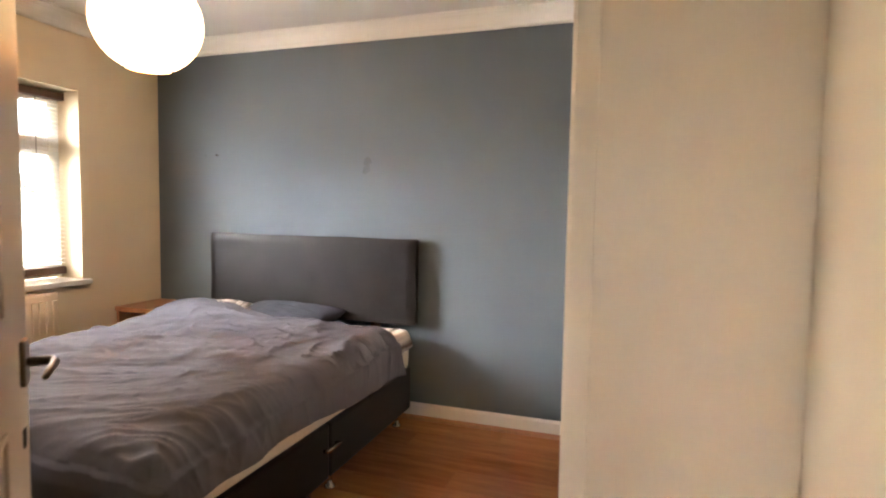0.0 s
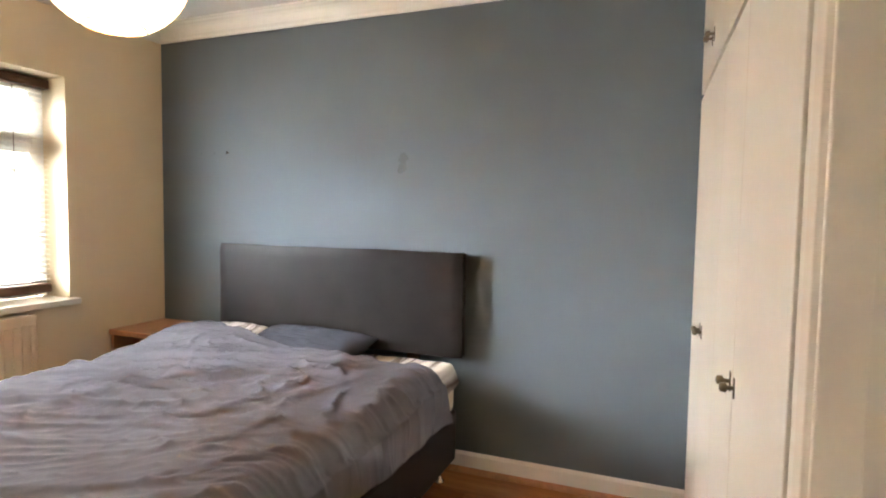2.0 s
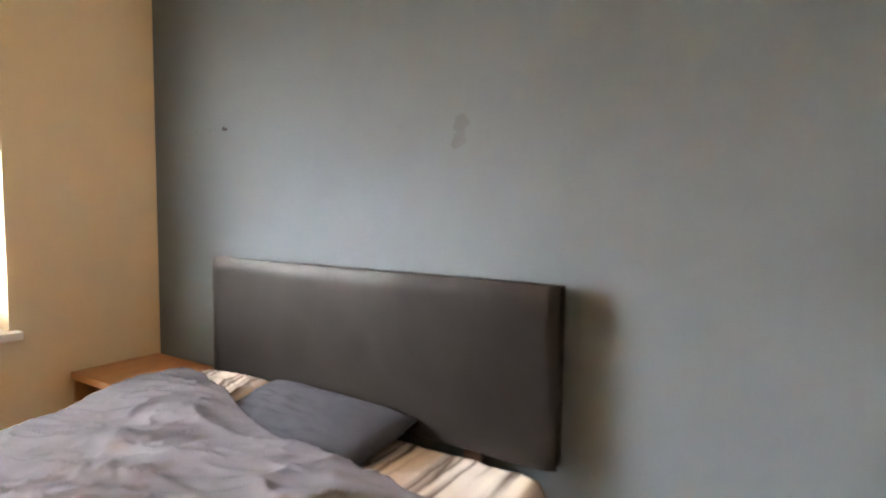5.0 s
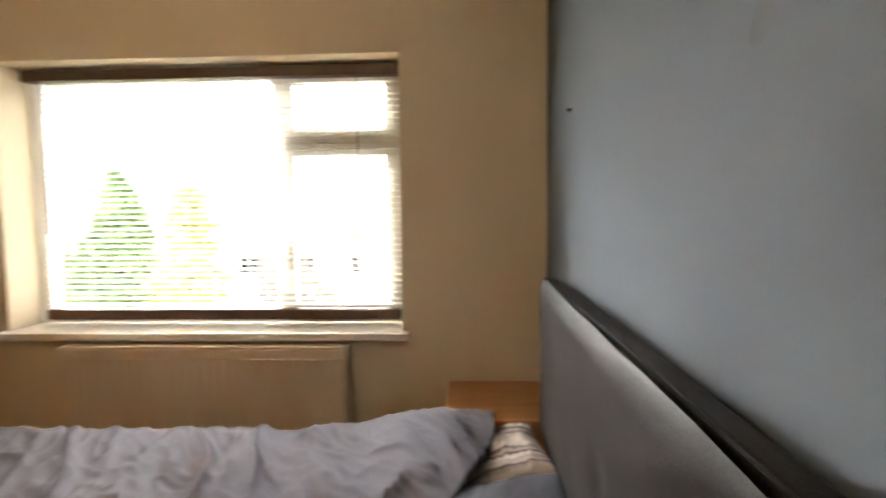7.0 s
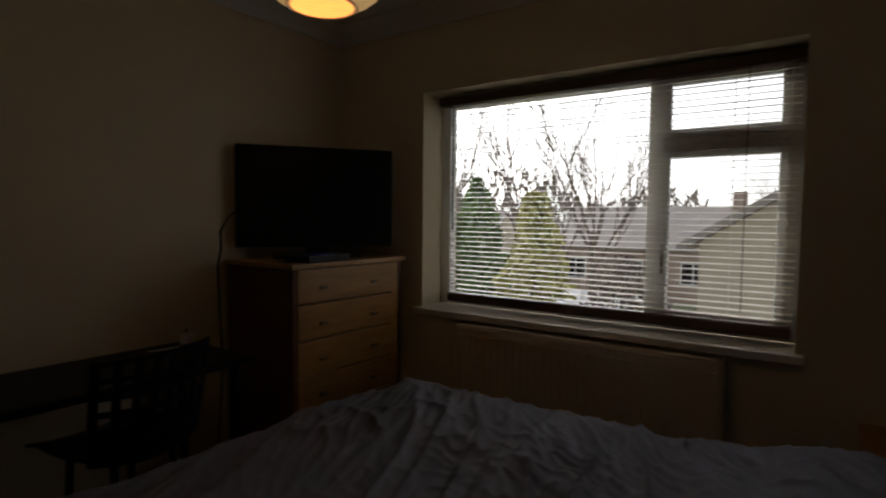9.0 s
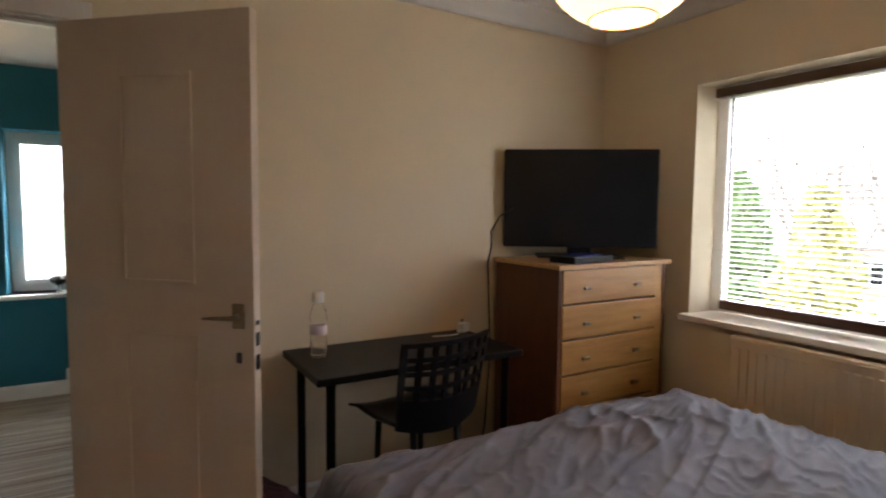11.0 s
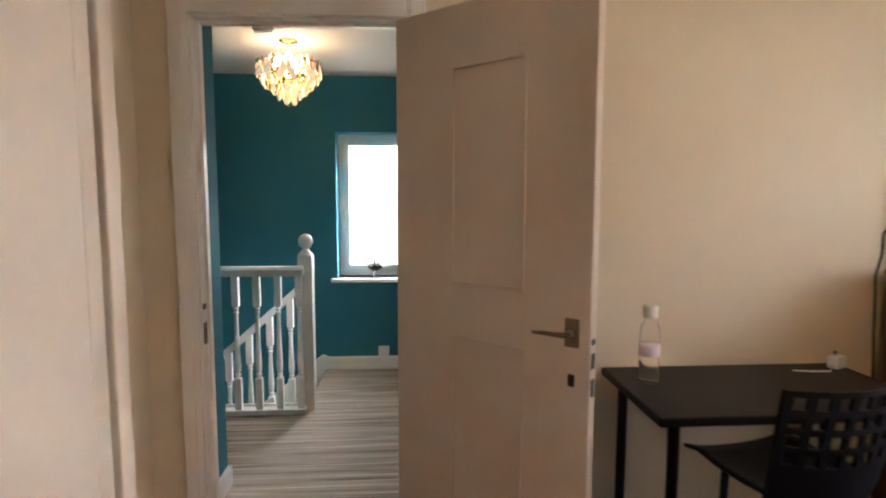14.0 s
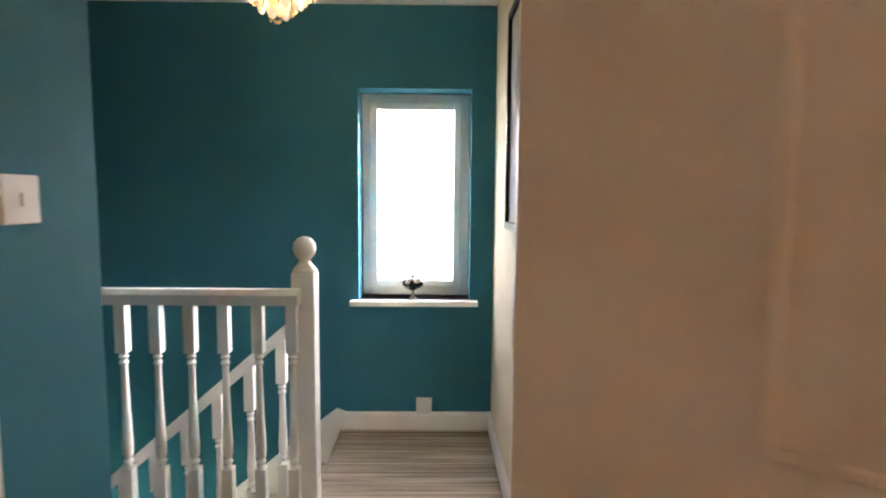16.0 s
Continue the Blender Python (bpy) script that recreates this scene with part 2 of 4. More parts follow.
# ---- the bedroom shell: corner of grey wall and window wall at the origin ----
D, EAST, H = -2.96, 3.60, 2.42          # door wall, east wall, ceiling
T = 0.11
LC, LW, LB = 2.30, 2.46, -5.30          # landing ceiling, its west wall, its back wall
WY0, WY1, WZ0, WZ1 = -2.335, -0.605, 0.825, 1.985   # bedroom window opening
DX0, DX1, DZ = 2.66, 3.40, 2.00         # door opening

solid("floor", boxes((-0.05, D - T, -0.25, EAST + 0.1, 0.05, -0.012)), TAR, "laminate floor of the bedroom on a screed base", "floor", "structure")
floor = bpy.data.objects["floor"]
solid("wall_north", boxes((-0.3, 0, -0.25, EAST + 0.3, 0.2, H + 0.15)), GREY, "blue-grey painted feature wall behind the bed", "wall", "structure")
solid("wall_west", boxes((-0.33, D - T, -0.25, 0, WY0, H + 0.15), (-0.33, WY1, -0.25, 0, 0, H + 0.15),
                         (-0.33, WY0, -0.25, 0, WY1, WZ0), (-0.33, WY0, WZ1, 0, WY1, H + 0.15)),
      CREAM, "cream painted wall with the bedroom window", "wall", "structure")
solid("wall_east", boxes((EAST, D, -0.25, EAST + 0.12, 0, H + 0.15)), CREAM, "cream painted wall beside the built-in wardrobe", "wall", "structure")
solid("wall_south", boxes((0, D - T + 0.01, -0.25, DX0 - 0.03, D, H + 0.15), (DX1 + 0.03, D - T + 0.01, -0.25, EAST + 0.12, D, H + 0.15),
                          (DX0 - 0.03, D - T + 0.01, DZ + 0.03, DX1 + 0.03, D, H + 0.15)),
      CREAM, "cream painted wall with the bedroom door", "wall", "structure")
solid("ceiling", boxes((-0.33, D - T + 0.01, H, EAST + 0.12, 0, H + 0.15)), CEIL, "flat white painted bedroom ceiling", "ceiling", "structure")

# coving round the ceiling
cv = 0.095
curve = [(0, 0), (0, -cv), (0.012, -cv), (0.02, -cv + 0.012)] + \
        [(0.02 + 0.065 * (1 - math.cos(a)), -cv + 0.012 + 0.065 * math.sin(a)) for a in (0.25, 0.55, 0.85, 1.15, 1.4)] + [(cv - 0.008, -0.012), (cv, -0.012), (cv, 0)]
tr = solid("trim", extrude(bmesh.new(), [(-a, H + b) for a, b in curve], "x", 0.0, 3.06), GLOSS, "white plaster coving along the grey wall", "coving", "structure", smooth=False)
solid("trim", extrude(bmesh.new(), [(D + a, H + b) for a, b in curve], "x", 0.0, EAST), CEIL, "white plaster coving along the door wall", "coving", "structure")
solid("trim", extrude(bmesh.new(), [(a, H + b) for a, b in curve], "y", D + 0.001, -0.001), CEIL, "white plaster coving along the window wall", "coving", "structure")


def skirt(name, axis, lo, hi, off, side, mat=GLOSS, h=0.10, label="white gloss skirting board"):
    p = [(off, 0), (off, h), (off + side * 0.006, h), (off + side * 0.016, h - 0.014), (off + side * 0.016, 0)]
    return solid(name, extrude(bmesh.new(), p, axis, lo, hi), mat, label, "skirting", "structure")


skirt("baseboard", "x", 0.0, 3.06, 0, -1)
skirt("baseboard", "y", D + 0.02, -0.02, 0, 1)
bead = [(-0.0165, 0.0), (-0.0165, 0.026), (-0.021, 0.026), (-0.030, 0.018), (-0.034, 0.006), (-0.034, 0.0)]
solid("trim", extrude(bmesh.new(), bead, "x", 0.03, 3.04), BEECH, "orange brown floor beading along the skirting", "beading", "structure")
skirt("baseboard", "x", 0.02, DX0 - 0.10, D, 1)
skirt("baseboard", "y", D + 0.02, -1.80, EAST, -1)

# ---- bedroom window in its reveal ----
solid("trim", boxes((-0.2, WY0 - 0.03, WZ0 - 0.028, 0.05, WY1 + 0.03, WZ0 + 0.004), bevel=0.006), GLOSS, "white gloss window board", "window sill", "structure")
WX = -0.205
win = thing("window_1", "white plastic double-glazed window with a small top opener", "window", (0, 0, 0), kind="structure")


def rail(name, y0, z0, y1, z1, x0, x1, parent, mat=PVC):
    return part(name, boxes((x0, y0, z0, x1, y1, z1), bevel=0.006), mat, parent)


Z0, Z1 = WZ0 + 0.008, WZ1 - 0.002
f = 0.06
MY = -1.165
for a in ((WY0, Z0, WY0 + f, Z1), (WY1 - f, Z0, WY1, Z1), (WY0 + f, Z0, WY1 - f, Z0 + f), (WY0 + f, Z1 - f, WY1 - f, Z1),
          (MY - 0.035, Z0 + f, MY + 0.035, Z1 - f), (MY + 0.035, 1.612, WY1 - f, 1.68)):
    rail("window_frame", *a, WX - 0.03, WX + 0.03, win)
for y0, y1, z0, z1 in ((MY + 0.028, WY1 - f + 0.008, 1.674, Z1 - f + 0.008), (MY + 0.028, WY1 - f + 0.008, Z0 + f - 0.008, 1.618)):
    s = 0.035
    for a in ((y0, z0, y0 + s, z1), (y1 - s, z0, y1, z1), (y0 + s, z0, y1 - s, z0 + s), (y0 + s, z1 - s, y1 - s, z1)):
        rail("casement", *a, WX + 0.012, WX + 0.048, win)
for y0, y1, z0, z1 in ((WY0 + f - 0.005, MY - 0.03, Z0 + f - 0.005, Z1 - f + 0.005), (MY + 0.055, WY1 - f - 0.02, 1.70, Z1 - f - 0.02), (MY + 0.055, WY1 - f - 0.02, Z0 + f + 0.02, 1.592)):
    g = part("pane", boxes((WX - 0.006, y0, z0, WX + 0.004, y1, z1)), GLASS, win)
    g.visible_shadow = False
hd = part("window_handle", tube(bmesh.new(), [(WX + 0.06, -0.80, 1.672), (WX + 0.075, -0.83, 1.672), (WX + 0.075, -0.92, 1.668)], 0.008), GLOSS, win, "white window stay handle", True)
hd = part("window_handle", tube(bmesh.new(), [(WX + 0.06, MY + 0.05, 1.20), (WX + 0.08, MY + 0.05, 1.18), (WX + 0.08, MY + 0.05, 1.08)], 0.008), CHROME, win, "metal window handle", True)

# venetian blind
BX = -0.13
blind = thing("venetian_blind", "lowered venetian blind with open cream slats and brown rails", "blind")
part("headrail", boxes((BX - 0.028, WY0 + 0.03, 1.925, BX + 0.028, WY1 - 0.012, 1.972), bevel=0.005), BROWN, blind, "dark brown wooden pelmet rail")
part("bottom_rail", boxes((BX - 0.027, WY0 + 0.09, 0.856, BX + 0.027, WY1 - 0.02, 0.906), bevel=0.012), BROWN, blind, "dark brown wooden bottom rail")
sb = bmesh.new()
prof = [(-0.0165, -0.0005), (-0.008, 0.0018), (0.0, 0.0026), (0.008, 0.0018), (0.0165, -0.0005), (0.008, 0.0011), (0.0, 0.0019), (-0.008, 0.0011)]
extrude(sb, prof, "y", WY0 + 0.09, WY1 - 0.02)
slat = finish("slat", sb, SLAT)
for i in range(38):
    s = piece("slat", slat, blind, (BX, 0, 0.926 + i * 0.0263))
    s.rotation_euler = (0, radians(4 + 2 * math.sin(i * 1.7)), 0)
for y in (-2.05, -1.47, -0.85):
    for dx in (-0.018, 0.018):
        part("ladder_cord", tube(bmesh.new(), [(BX + dx, y, 0.92), (BX + dx, y, 1.93)], 0.0012, 5), SLAT, blind)
part("tilt_wand", tube(bmesh.new(), [(BX + 0.034, WY0 + 0.13, 1.93), (BX + 0.036, WY0 + 0.132, 1.25)], 0.004, 8), BROWN, blind, "dark tilt wand", True)
part("pull_cord", tube(bmesh.new(), [(BX + 0.032, -0.80, 1.93), (BX + 0.034, -0.80, 0.95)], 0.002, 6), BROWN, blind)

# radiator
rad = thing("radiator", "ivory enamelled panel radiator below the window", "radiator", (0.04, 0, 0))
part("panel", boxes((0.03, -2.05, 0.18, 0.052, -0.835, 0.775), bevel=0.008), RAD, rad)
part("grille", boxes((0.0, -2.04, 0.765, 0.05, -0.845, 0.782), bevel=0.003), RAD, rad)
rb = bmesh.new()
for i in range(30):
    y = -2.02 + i * 0.0398
    extrude(rb, [(0.050, 0.23), (0.050, 0.735), (0.057, 0.73), (0.057, 0.235)], "y", y, y + 0.02)
part("rib", rb, RAD, rad)
for y in (-2.055, -0.835):
    part("side_cover", boxes((-0.03, y, 0.18, 0.05, y + 0.006, 0.78)), RAD, rad)
part("pipe", tube(bmesh.new(), [(0.01, -0.80, -0.01), (0.01, -0.80, 0.22), (0.02, -0.84, 0.22)], 0.0075), CHROME, rad, "", True)

# ---- built-in wardrobe ----
wx = 3.078
wd = thing("wardrobe", "ivory painted built-in wardrobe, full height, doors closed", "wardrobe", (0.0005, -0.050, 0), 0.9)
part("carcass", boxes((wx, -1.742, 0.0, EAST - 0.06, -0.002, H - 0.002)), WARD, wd)
part("stile", boxes((wx - 0.018, -1.734, 0.0, wx - 0.001, -1.695, H - 0.003), bevel=0.003), WARD, wd)
part("end_panel", boxes((wx - 0.024, -1.785, 0.0, EAST - 0.030, -1.744, H - 0.002), bevel=0.004), PANEL, wd, "plain cream end panel")
part("batten", boxes((wx - 0.016, -1.797, 0.0, wx + 0.040, -1.7855, H - 0.003), bevel=0.003), PANEL, wd, "narrow cream edge batten")
part("plinth", boxes((wx - 0.012, -1.694, 0.0, wx, -0.004, 0.07)), WARD, wd)


def knob(parent, y, z):
    return part("knob", tube(boxes((wx - 0.025, y - 0.007, z - 0.024, wx - 0.0215, y + 0.007, z + 0.024), bevel=0.003), [(wx - 0.022, y, z), (wx - 0.036, y, z), (wx - 0.040, y, z), (wx - 0.052, y, z), (wx - 0.054, y, z)], [0.005, 0.005, 0.012, 0.010, 0.004], 14), BRONZE, parent, "dull metal knob", True)


y1 = -0.006
for i, dw in enumerate((0.40, 0.40, 0.38, 0.505)):
    kz = 0.89 if i < 2 else 0.915
    d = part("door", boxes((wx - 0.022, y1 - dw + 0.004, 0.075, wx - 0.002, y1, 1.80), bevel=0.003), WARD, wd)
    knob(d, y1 - dw + 0.032 if i % 2 == 0 else y1 - 0.028, kz)
    d = part("door", boxes((wx - 0.022, y1 - dw + 0.004, 1.822, wx - 0.002, y1, H - 0.02), bevel=0.003), WARD, wd)
    knob(d, y1 - dw + 0.032 if i % 2 == 0 else y1 - 0.028, 1.945)
    y1 -= dw

# ---- bedroom door, its frame ----
for nm, rows in (("door_frame", ((DX0 - 0.028, D - T - 0.002, 0, DX0, D + 0.002, DZ), (DX1, D - T - 0.002, 0, DX1 + 0.028, D + 0.002, DZ), (DX0 - 0.028, D - T - 0.002, DZ, DX1 + 0.028, D + 0.002, DZ + 0.028))),):
    solid("trim", boxes(*rows), GLOSS, "white gloss door lining", "door frame", "structure")
solid("trim", boxes((DX1 - 0.013, D - 0.075, 0, DX1 - 0.001, D - 0.045, DZ - 0.001), (DX0 + 0.001, D - 0.075, 0, DX0 + 0.013, D - 0.045, DZ - 0.001), (DX0 + 0.013, D - 0.075, DZ - 0.013, DX1 - 0.013, D - 0.045, DZ - 0.001)), GLOSS, "white gloss door stop", "door stop", "structure")


def architrave(y, side):
    for x0, x1 in ((DX0 - 0.075, DX0 - 0.006), (DX1 + 0.006, DX1 + 0.075)):
        bm = boxes((x0, y, 0, x1, y + side * 0.016, DZ + 0.075), bevel=0.004)
        xm = (x0 + x1) / 2
        box(bm, xm - 0.012, y + side * 0.016, 0.0, xm + 0.02, y + side * 0.021, DZ + 0.06, bevel=0.002)
        solid("trim", bm, GLOSS, "white gloss door architrave", "architrave", "structure")
    solid("trim", boxes((DX0 - 0.006, y, DZ + 0.006, DX1 + 0.006, y + side * 0.016, DZ + 0.075), bevel=0.004), GLOSS, "white gloss door head architrave", "architrave", "structure")


architrave(D + 0.001, 1)
architrave(D - T - 0.001, -1)
strike = solid("strike_plate", boxes((DX1 - 0.0035, D - 0.040, 0.835, DX1 + 0.0005, D - 0.012, 0.915), bevel=0.001), BRONZE, "dull metal strike plate on the door frame", "strike plate")
part("keep", boxes((DX1 - 0.0050, D - 0.036, 0.965, DX1 + 0.0005, D - 0.010, 0.985), bevel=0.001), BRONZE, strike)
part("slot", boxes((DX1 - 0.0042, D - 0.032, 0.855, DX1 - 0.0030, D - 0.020, 0.895)), NAILM, strike, "dark latch slot")

LEAF = 0.738
door = thing("door_1", "off-white painted panel door standing wide open", "door", (DX0 + 0.005, D + 0.024, 0.008), 137.3, kind="structure")
part("leaf", boxes((0.0, -0.038, 0.0, LEAF, 0.0, 1.975), bevel=0.003), DOORP, door)


def moulding(x0, x1, z0, z1, y, side):
    w = 0.011
    bm = boxes((x0, y, z0, x0 + w, y + side * 0.007, z1), (x1 - w, y, z0, x1, y + side * 0.007, z1), (x0 + w, y, z0, x1 - w, y + side * 0.007, z0 + w), (x0 + w, y, z1 - w, x1 - w, y + side * 0.007, z1), bevel=0.002)
    return part("moulding", bm, DOORP, door)


for y, sd in ((0.0, 1), (-0.038, -1)):
    moulding(0.246, 0.524, 1.085, 1.785, y, sd)
    moulding(0.246, 0.524, 0.16, 0.912, y, sd)
    hx = LEAF - 0.055
    h = part("door_handle", boxes((hx - 0.021, y, 0.943, hx + 0.023, y + sd * 0.009, 1.027), bevel=0.004), BRONZE, door, "bronze lever handle plate")
    bm = tube(bmesh.new(), [(hx, y + sd * 0.008, 0.985), (hx, y + sd * 0.045, 0.985), (hx - 0.02, y + sd * 0.052, 0.985), (hx - 0.065, y + sd * 0.05, 0.983), (hx - 0.102, y + sd * 0.048, 0.980)], [0.009, 0.009, 0.0075, 0.0065, 0.005], 12)
    part("lever", bm, BRONZE, h, "", True)
    part("keyhole", boxes((hx - 0.010, y, 0.827, hx + 0.010, y + sd * 0.004, 0.863), bevel=0.003), NAILM, door, "dark metal keyhole plate")
for z0, z1 in ((0.955, 0.970), (0.885, 0.930), (0.805, 0.855)):
    part("latch_plate", boxes((LEAF, -0.03, z0, LEAF + 0.002, -0.008, z1)), NAILM, door)
for z in (0.2, 1.75):
    part("hinge", tube(bmesh.new(), [(-0.006, 0.004, z), (-0.006, 0.004, z + 0.1)], 0.006), BRONZE, door)

sw = thing("light_switch", "white plastic light switch on the cream wall", "light switch", (EAST, -2.66, 1.30))
part("plate", boxes((-0.010, -0.043, -0.043, 0, 0.043, 0.043), bevel=0.003), WHITEP, sw)
part("rocker", boxes((-0.016, -0.006, -0.012, -0.010, 0.006, 0.012), bevel=0.002), WHITEP, sw)
for y in (-0.03, 0.03):
    part("screw", tube(bmesh.new(), [(-0.0095, y, 0), (-0.0115, y, 0)], 0.004, 8), NAILM, sw)

# marks on the grey wall
mk = bmesh.new()
for cx, cz, rx, rz in ((1.662, 1.592, 0.027, 0.027), (1.654, 1.538, 0.025, 0.027), (1.664, 1.563, 0.014, 0.044), (0.315, 1.648, 0.007, 0.006), (0.418, 1.648, 0.008, 0.007)):
    vs = [mk.verts.new((cx + rx * (1 + 0.25 * math.sin(3 * a + cx * 9)) * math.cos(a), -0.0006 - 0.0004 * len(mk.faces), cz + rz * (1 + 0.15 * math.sin(2 * a)) * math.sin(a))) for a in (2 * math.pi * k / 20 for k in range(20))]
    mk.faces.new(vs)
solid("wall_stain", mk, MARK, "faint rubbed stain on the grey wall", "stain", "structure")
for x, z in ((0.522, 1.647),):
    solid("wall_screw", tube(bmesh.new(), [(x, 0.004, z), (x, -0.010, z), (x, -0.014, z)], [0.006, 0.006, 0.009], 8), NAILM, "small dark screw sticking out of the grey wall", "screw")

# ---- bed ----
BX0, BX1, BF = 0.545, 2.015, -2.0
bed = thing("bed", "double divan bed with black faux leather base on chrome legs", "bed")
for y0, y1 in ((-1.045, -0.10), (BF, -1.055)):
    part("base", boxes((BX0, y0, 0.10, BX1, y1, 0.345), bevel=0.012), DIVAN, bed)
for y in (-0.17, -0.95, -1.13, -1.90):
    for x in (BX0 + 0.09, BX1 - 0.06):
        part("leg", lathe(bmesh.new(), [(0.026, 0.0), (0.028, 0.008), (0.013, 0.022), (0.012, 0.06), (0.022, 0.085), (0.026, 0.101)], (x, y, 0), 14), CHROME, bed, "turned chrome leg", True)
part("drawer_pull", tube(bmesh.new(), [(BX1, -1.00, 0.24), (BX1 + 0.02, -1.00, 0.245), (BX1 + 0.022, -1.05, 0.245), (BX1 + 0.02, -1.10, 0.245), (BX1, -1.10, 0.24)], 0.009), CHROME, bed, "chrome link bracket", True)
part("mattress", boxes((BX0 + 0.005, BF + 0.01, 0.347, BX1 - 0.005, -0.105, 0.555), bevel=0.035), MATTRESS, bed, "cream mattress")

hb = bmesh.new()
NX, NZ = 46, 18
HX0, HX1, HZ0, HZ1 = 0.527, 2.035, 0.60, 1.118
grid = []
for j in range(NZ + 1):
    row = []
    for i in range(NX + 1):
        u, v = i / NX, j / NZ
        e = min(u, 1 - u) * 1.5 / 0.035
        g = min(v, 1 - v) * 0.52 / 0.03
        puff = 1 - max(0, 1 - min(e, 1)) ** 2.2 * 0.35 - max(0, 1 - min(g, 1)) ** 2.6 * 0.22
        dip = 0.009 * math.exp(-(((u - 0.56) * 1.5) ** 2 + ((v - 0.52) * 0.52) ** 2) / 0.0012)
        wob = 0.004 * noise.noise((u * 7, v * 3, 2.0))
        top = 0.004 * noise.noise((u * 5, 7, 1)) * v
        row.append(hb.verts.new((HX0 + u * (HX1 - HX0), -0.050 - 0.050 * puff - 0.016 * u + dip + wob, HZ0 + v * (HZ1 - HZ0) + top)))
    grid.append(row)
for j in range(NZ):
    for i in range(NX):
        hb.faces.new((grid[j][i], grid[j][i + 1], grid[j + 1][i + 1], grid[j + 1][i]))
part("headboard", hb, LEATHER, bed, "dark brown faux leather padded headboard", True)
part("headboard_back", boxes((HX0 + 0.004, -0.078, HZ0 + 0.004, HX1 - 0.004, -0.040, HZ1 - 0.004), bevel=0.006), LEATHER, bed)
for x in (0.80, 1.76):
    part("strut", boxes((x - 0.03, -0.070, 0.15, x + 0.03, -0.048, 0.64)), BROWN, bed)


def cloth(name, label, mat, rows, cols, fn, thick=0.012):
    bm = bmesh.new()
    g = [[bm.verts.new(fn(i / cols, j / rows)) for i in range(cols + 1)] for j in range(rows + 1)]
    for j in range(rows):
        for i in range(cols):
            bm.faces.new((g[j][i], g[j][i + 1], g[j + 1][i + 1], g[j + 1][i]))
    ob = solid(name, bm, mat, label, name.split("_")[-1], smooth=True)
    m = ob.modifiers.new("thick", "SOLIDIFY")
    m.thickness, m.offset = thick, -1
    return ob


def fold(p, k=1.0):
    """Crumpled cloth: long soft folds and sharp creases."""
    x, y, z = p
    w = noise.noise((x * 1.1 + 3, y * 1.1, z)) * 0.9
    s, t = x * 0.86 + y * 0.5, y * 0.86 - x * 0.5
    a = 1 - abs(noise.noise((s * 1.1 + w, t * 3.6 + w * 2, 4.0 + z)))
    b = 1 - abs(noise.noise((s * 2.6 + w * 3, t * 9.0 - w * 2, 9.0 + z)))
    c = 1 - abs(noise.noise((s * 6.0 - w * 4, t * 23.0 + w * 6, 5.0 + z)))
    d = 1 - abs(noise.noise((s * 3.0 + w * 4, t * 17.0 - w * 5, 13.0 + z)))
    mask = max(0.0, min(1.0, 0.55 + 1.9 * noise.noise((x * 1.7 + 5, y * 1.7, 1.0))))
    near = math.exp(-((x - 1.45) / 0.42) ** 2 - ((y + 1.05) / 0.40) ** 2)
    m2 = 0.42 + 0.70 * mask + 0.8 * near
    return 0.78 * k * (0.017 * a ** 4 + m2 * (0.022 * b ** 7 + 0.012 * c ** 6 + 0.006 * (0.3 + near) * d ** 7))


def drape(u, v):
    """The duvet: flat over the mattress, hanging over both sides and the foot."""
    cx, w, r = 1.28, 0.77, 0.075
    a = (u - 0.5) * 2 * (w + (0.30 if u < 0.5 else 0.24 - 0.09 * min(1.0, 2 * v)))
    k = max(0.0, min(1.0, (u - 0.20) / 0.32))
    head = -0.22 - 0.24 * k * k * (3 - 2 * k) - 0.03 * math.sin(u * 9.0) + 0.60 * max(0, u - 0.80)
    foot = head + 2.02 + 0.33
    b = v * foot
    top = 0.628 + 0.062 * math.exp(-((v - 0.07) / 0.13) ** 2) * (1 - 0.6 * k) + 0.02 * noise.noise((u * 3, v * 3, 8.0))

    def edge(s, limit):
        q = s - (limit - r)
        if q <= 0:
            return s, 0.0
        ang = q / r
        if ang < math.pi / 2:
            return limit - r + r * math.sin(ang), r * (1 - math.cos(ang))
        return limit + 0.012, r + (q - r * math.pi / 2)

    sa = 1 if a > 0 else -1
    xa, da = edge(abs(a), w)
    yb, db = edge(b, head + 2.02)
    drop = max(da, db) + 0.25 * min(da, db)
    fl = min(1.0, drop / 0.12)
    wave = 0.022 * fl * noise.noise((a * 2.2 + 1, b * 6.5, 3.0)) + 0.006 * fl * math.sin(a * 19 + 3 * noise.noise((a * 3, 2, 1))) * (db > da)
    x = cx + sa * (xa + (wave + 0.02 * fl if da >= db else 0.25 * wave))
    y = head - yb - (wave + 0.02 * fl if db > da else 0.0)
    lift = fold((x, y, drop), 1.0 - 0.35 * fl)
    z = top - drop + (lift if fl < 0.5 else 0.3 * lift)
    return (x + (lift * 0.6 * sa if da > 0.06 else 0), y - (lift * 0.6 if db > 0.06 else 0), max(z, 0.05))


dv = cloth("duvet", "rumpled grey cotton duvet spread over the bed", DUVET, 300, 230, drape, 0.018)


def under(u, v):
    """The pale lining, a finger longer than the cover at the foot."""
    x, y, z = drape(0.06 + u * 0.60, 0.86 + v * 0.165)
    return (x, y + 0.030, z - 0.012 - 0.02 * math.sin(u * 40) ** 2 * v)


ln = cloth("lining", "pale cotton underside of the duvet", SHEETW, 40, 110, under, 0.004)
del ln["category"]
ln.parent = dv


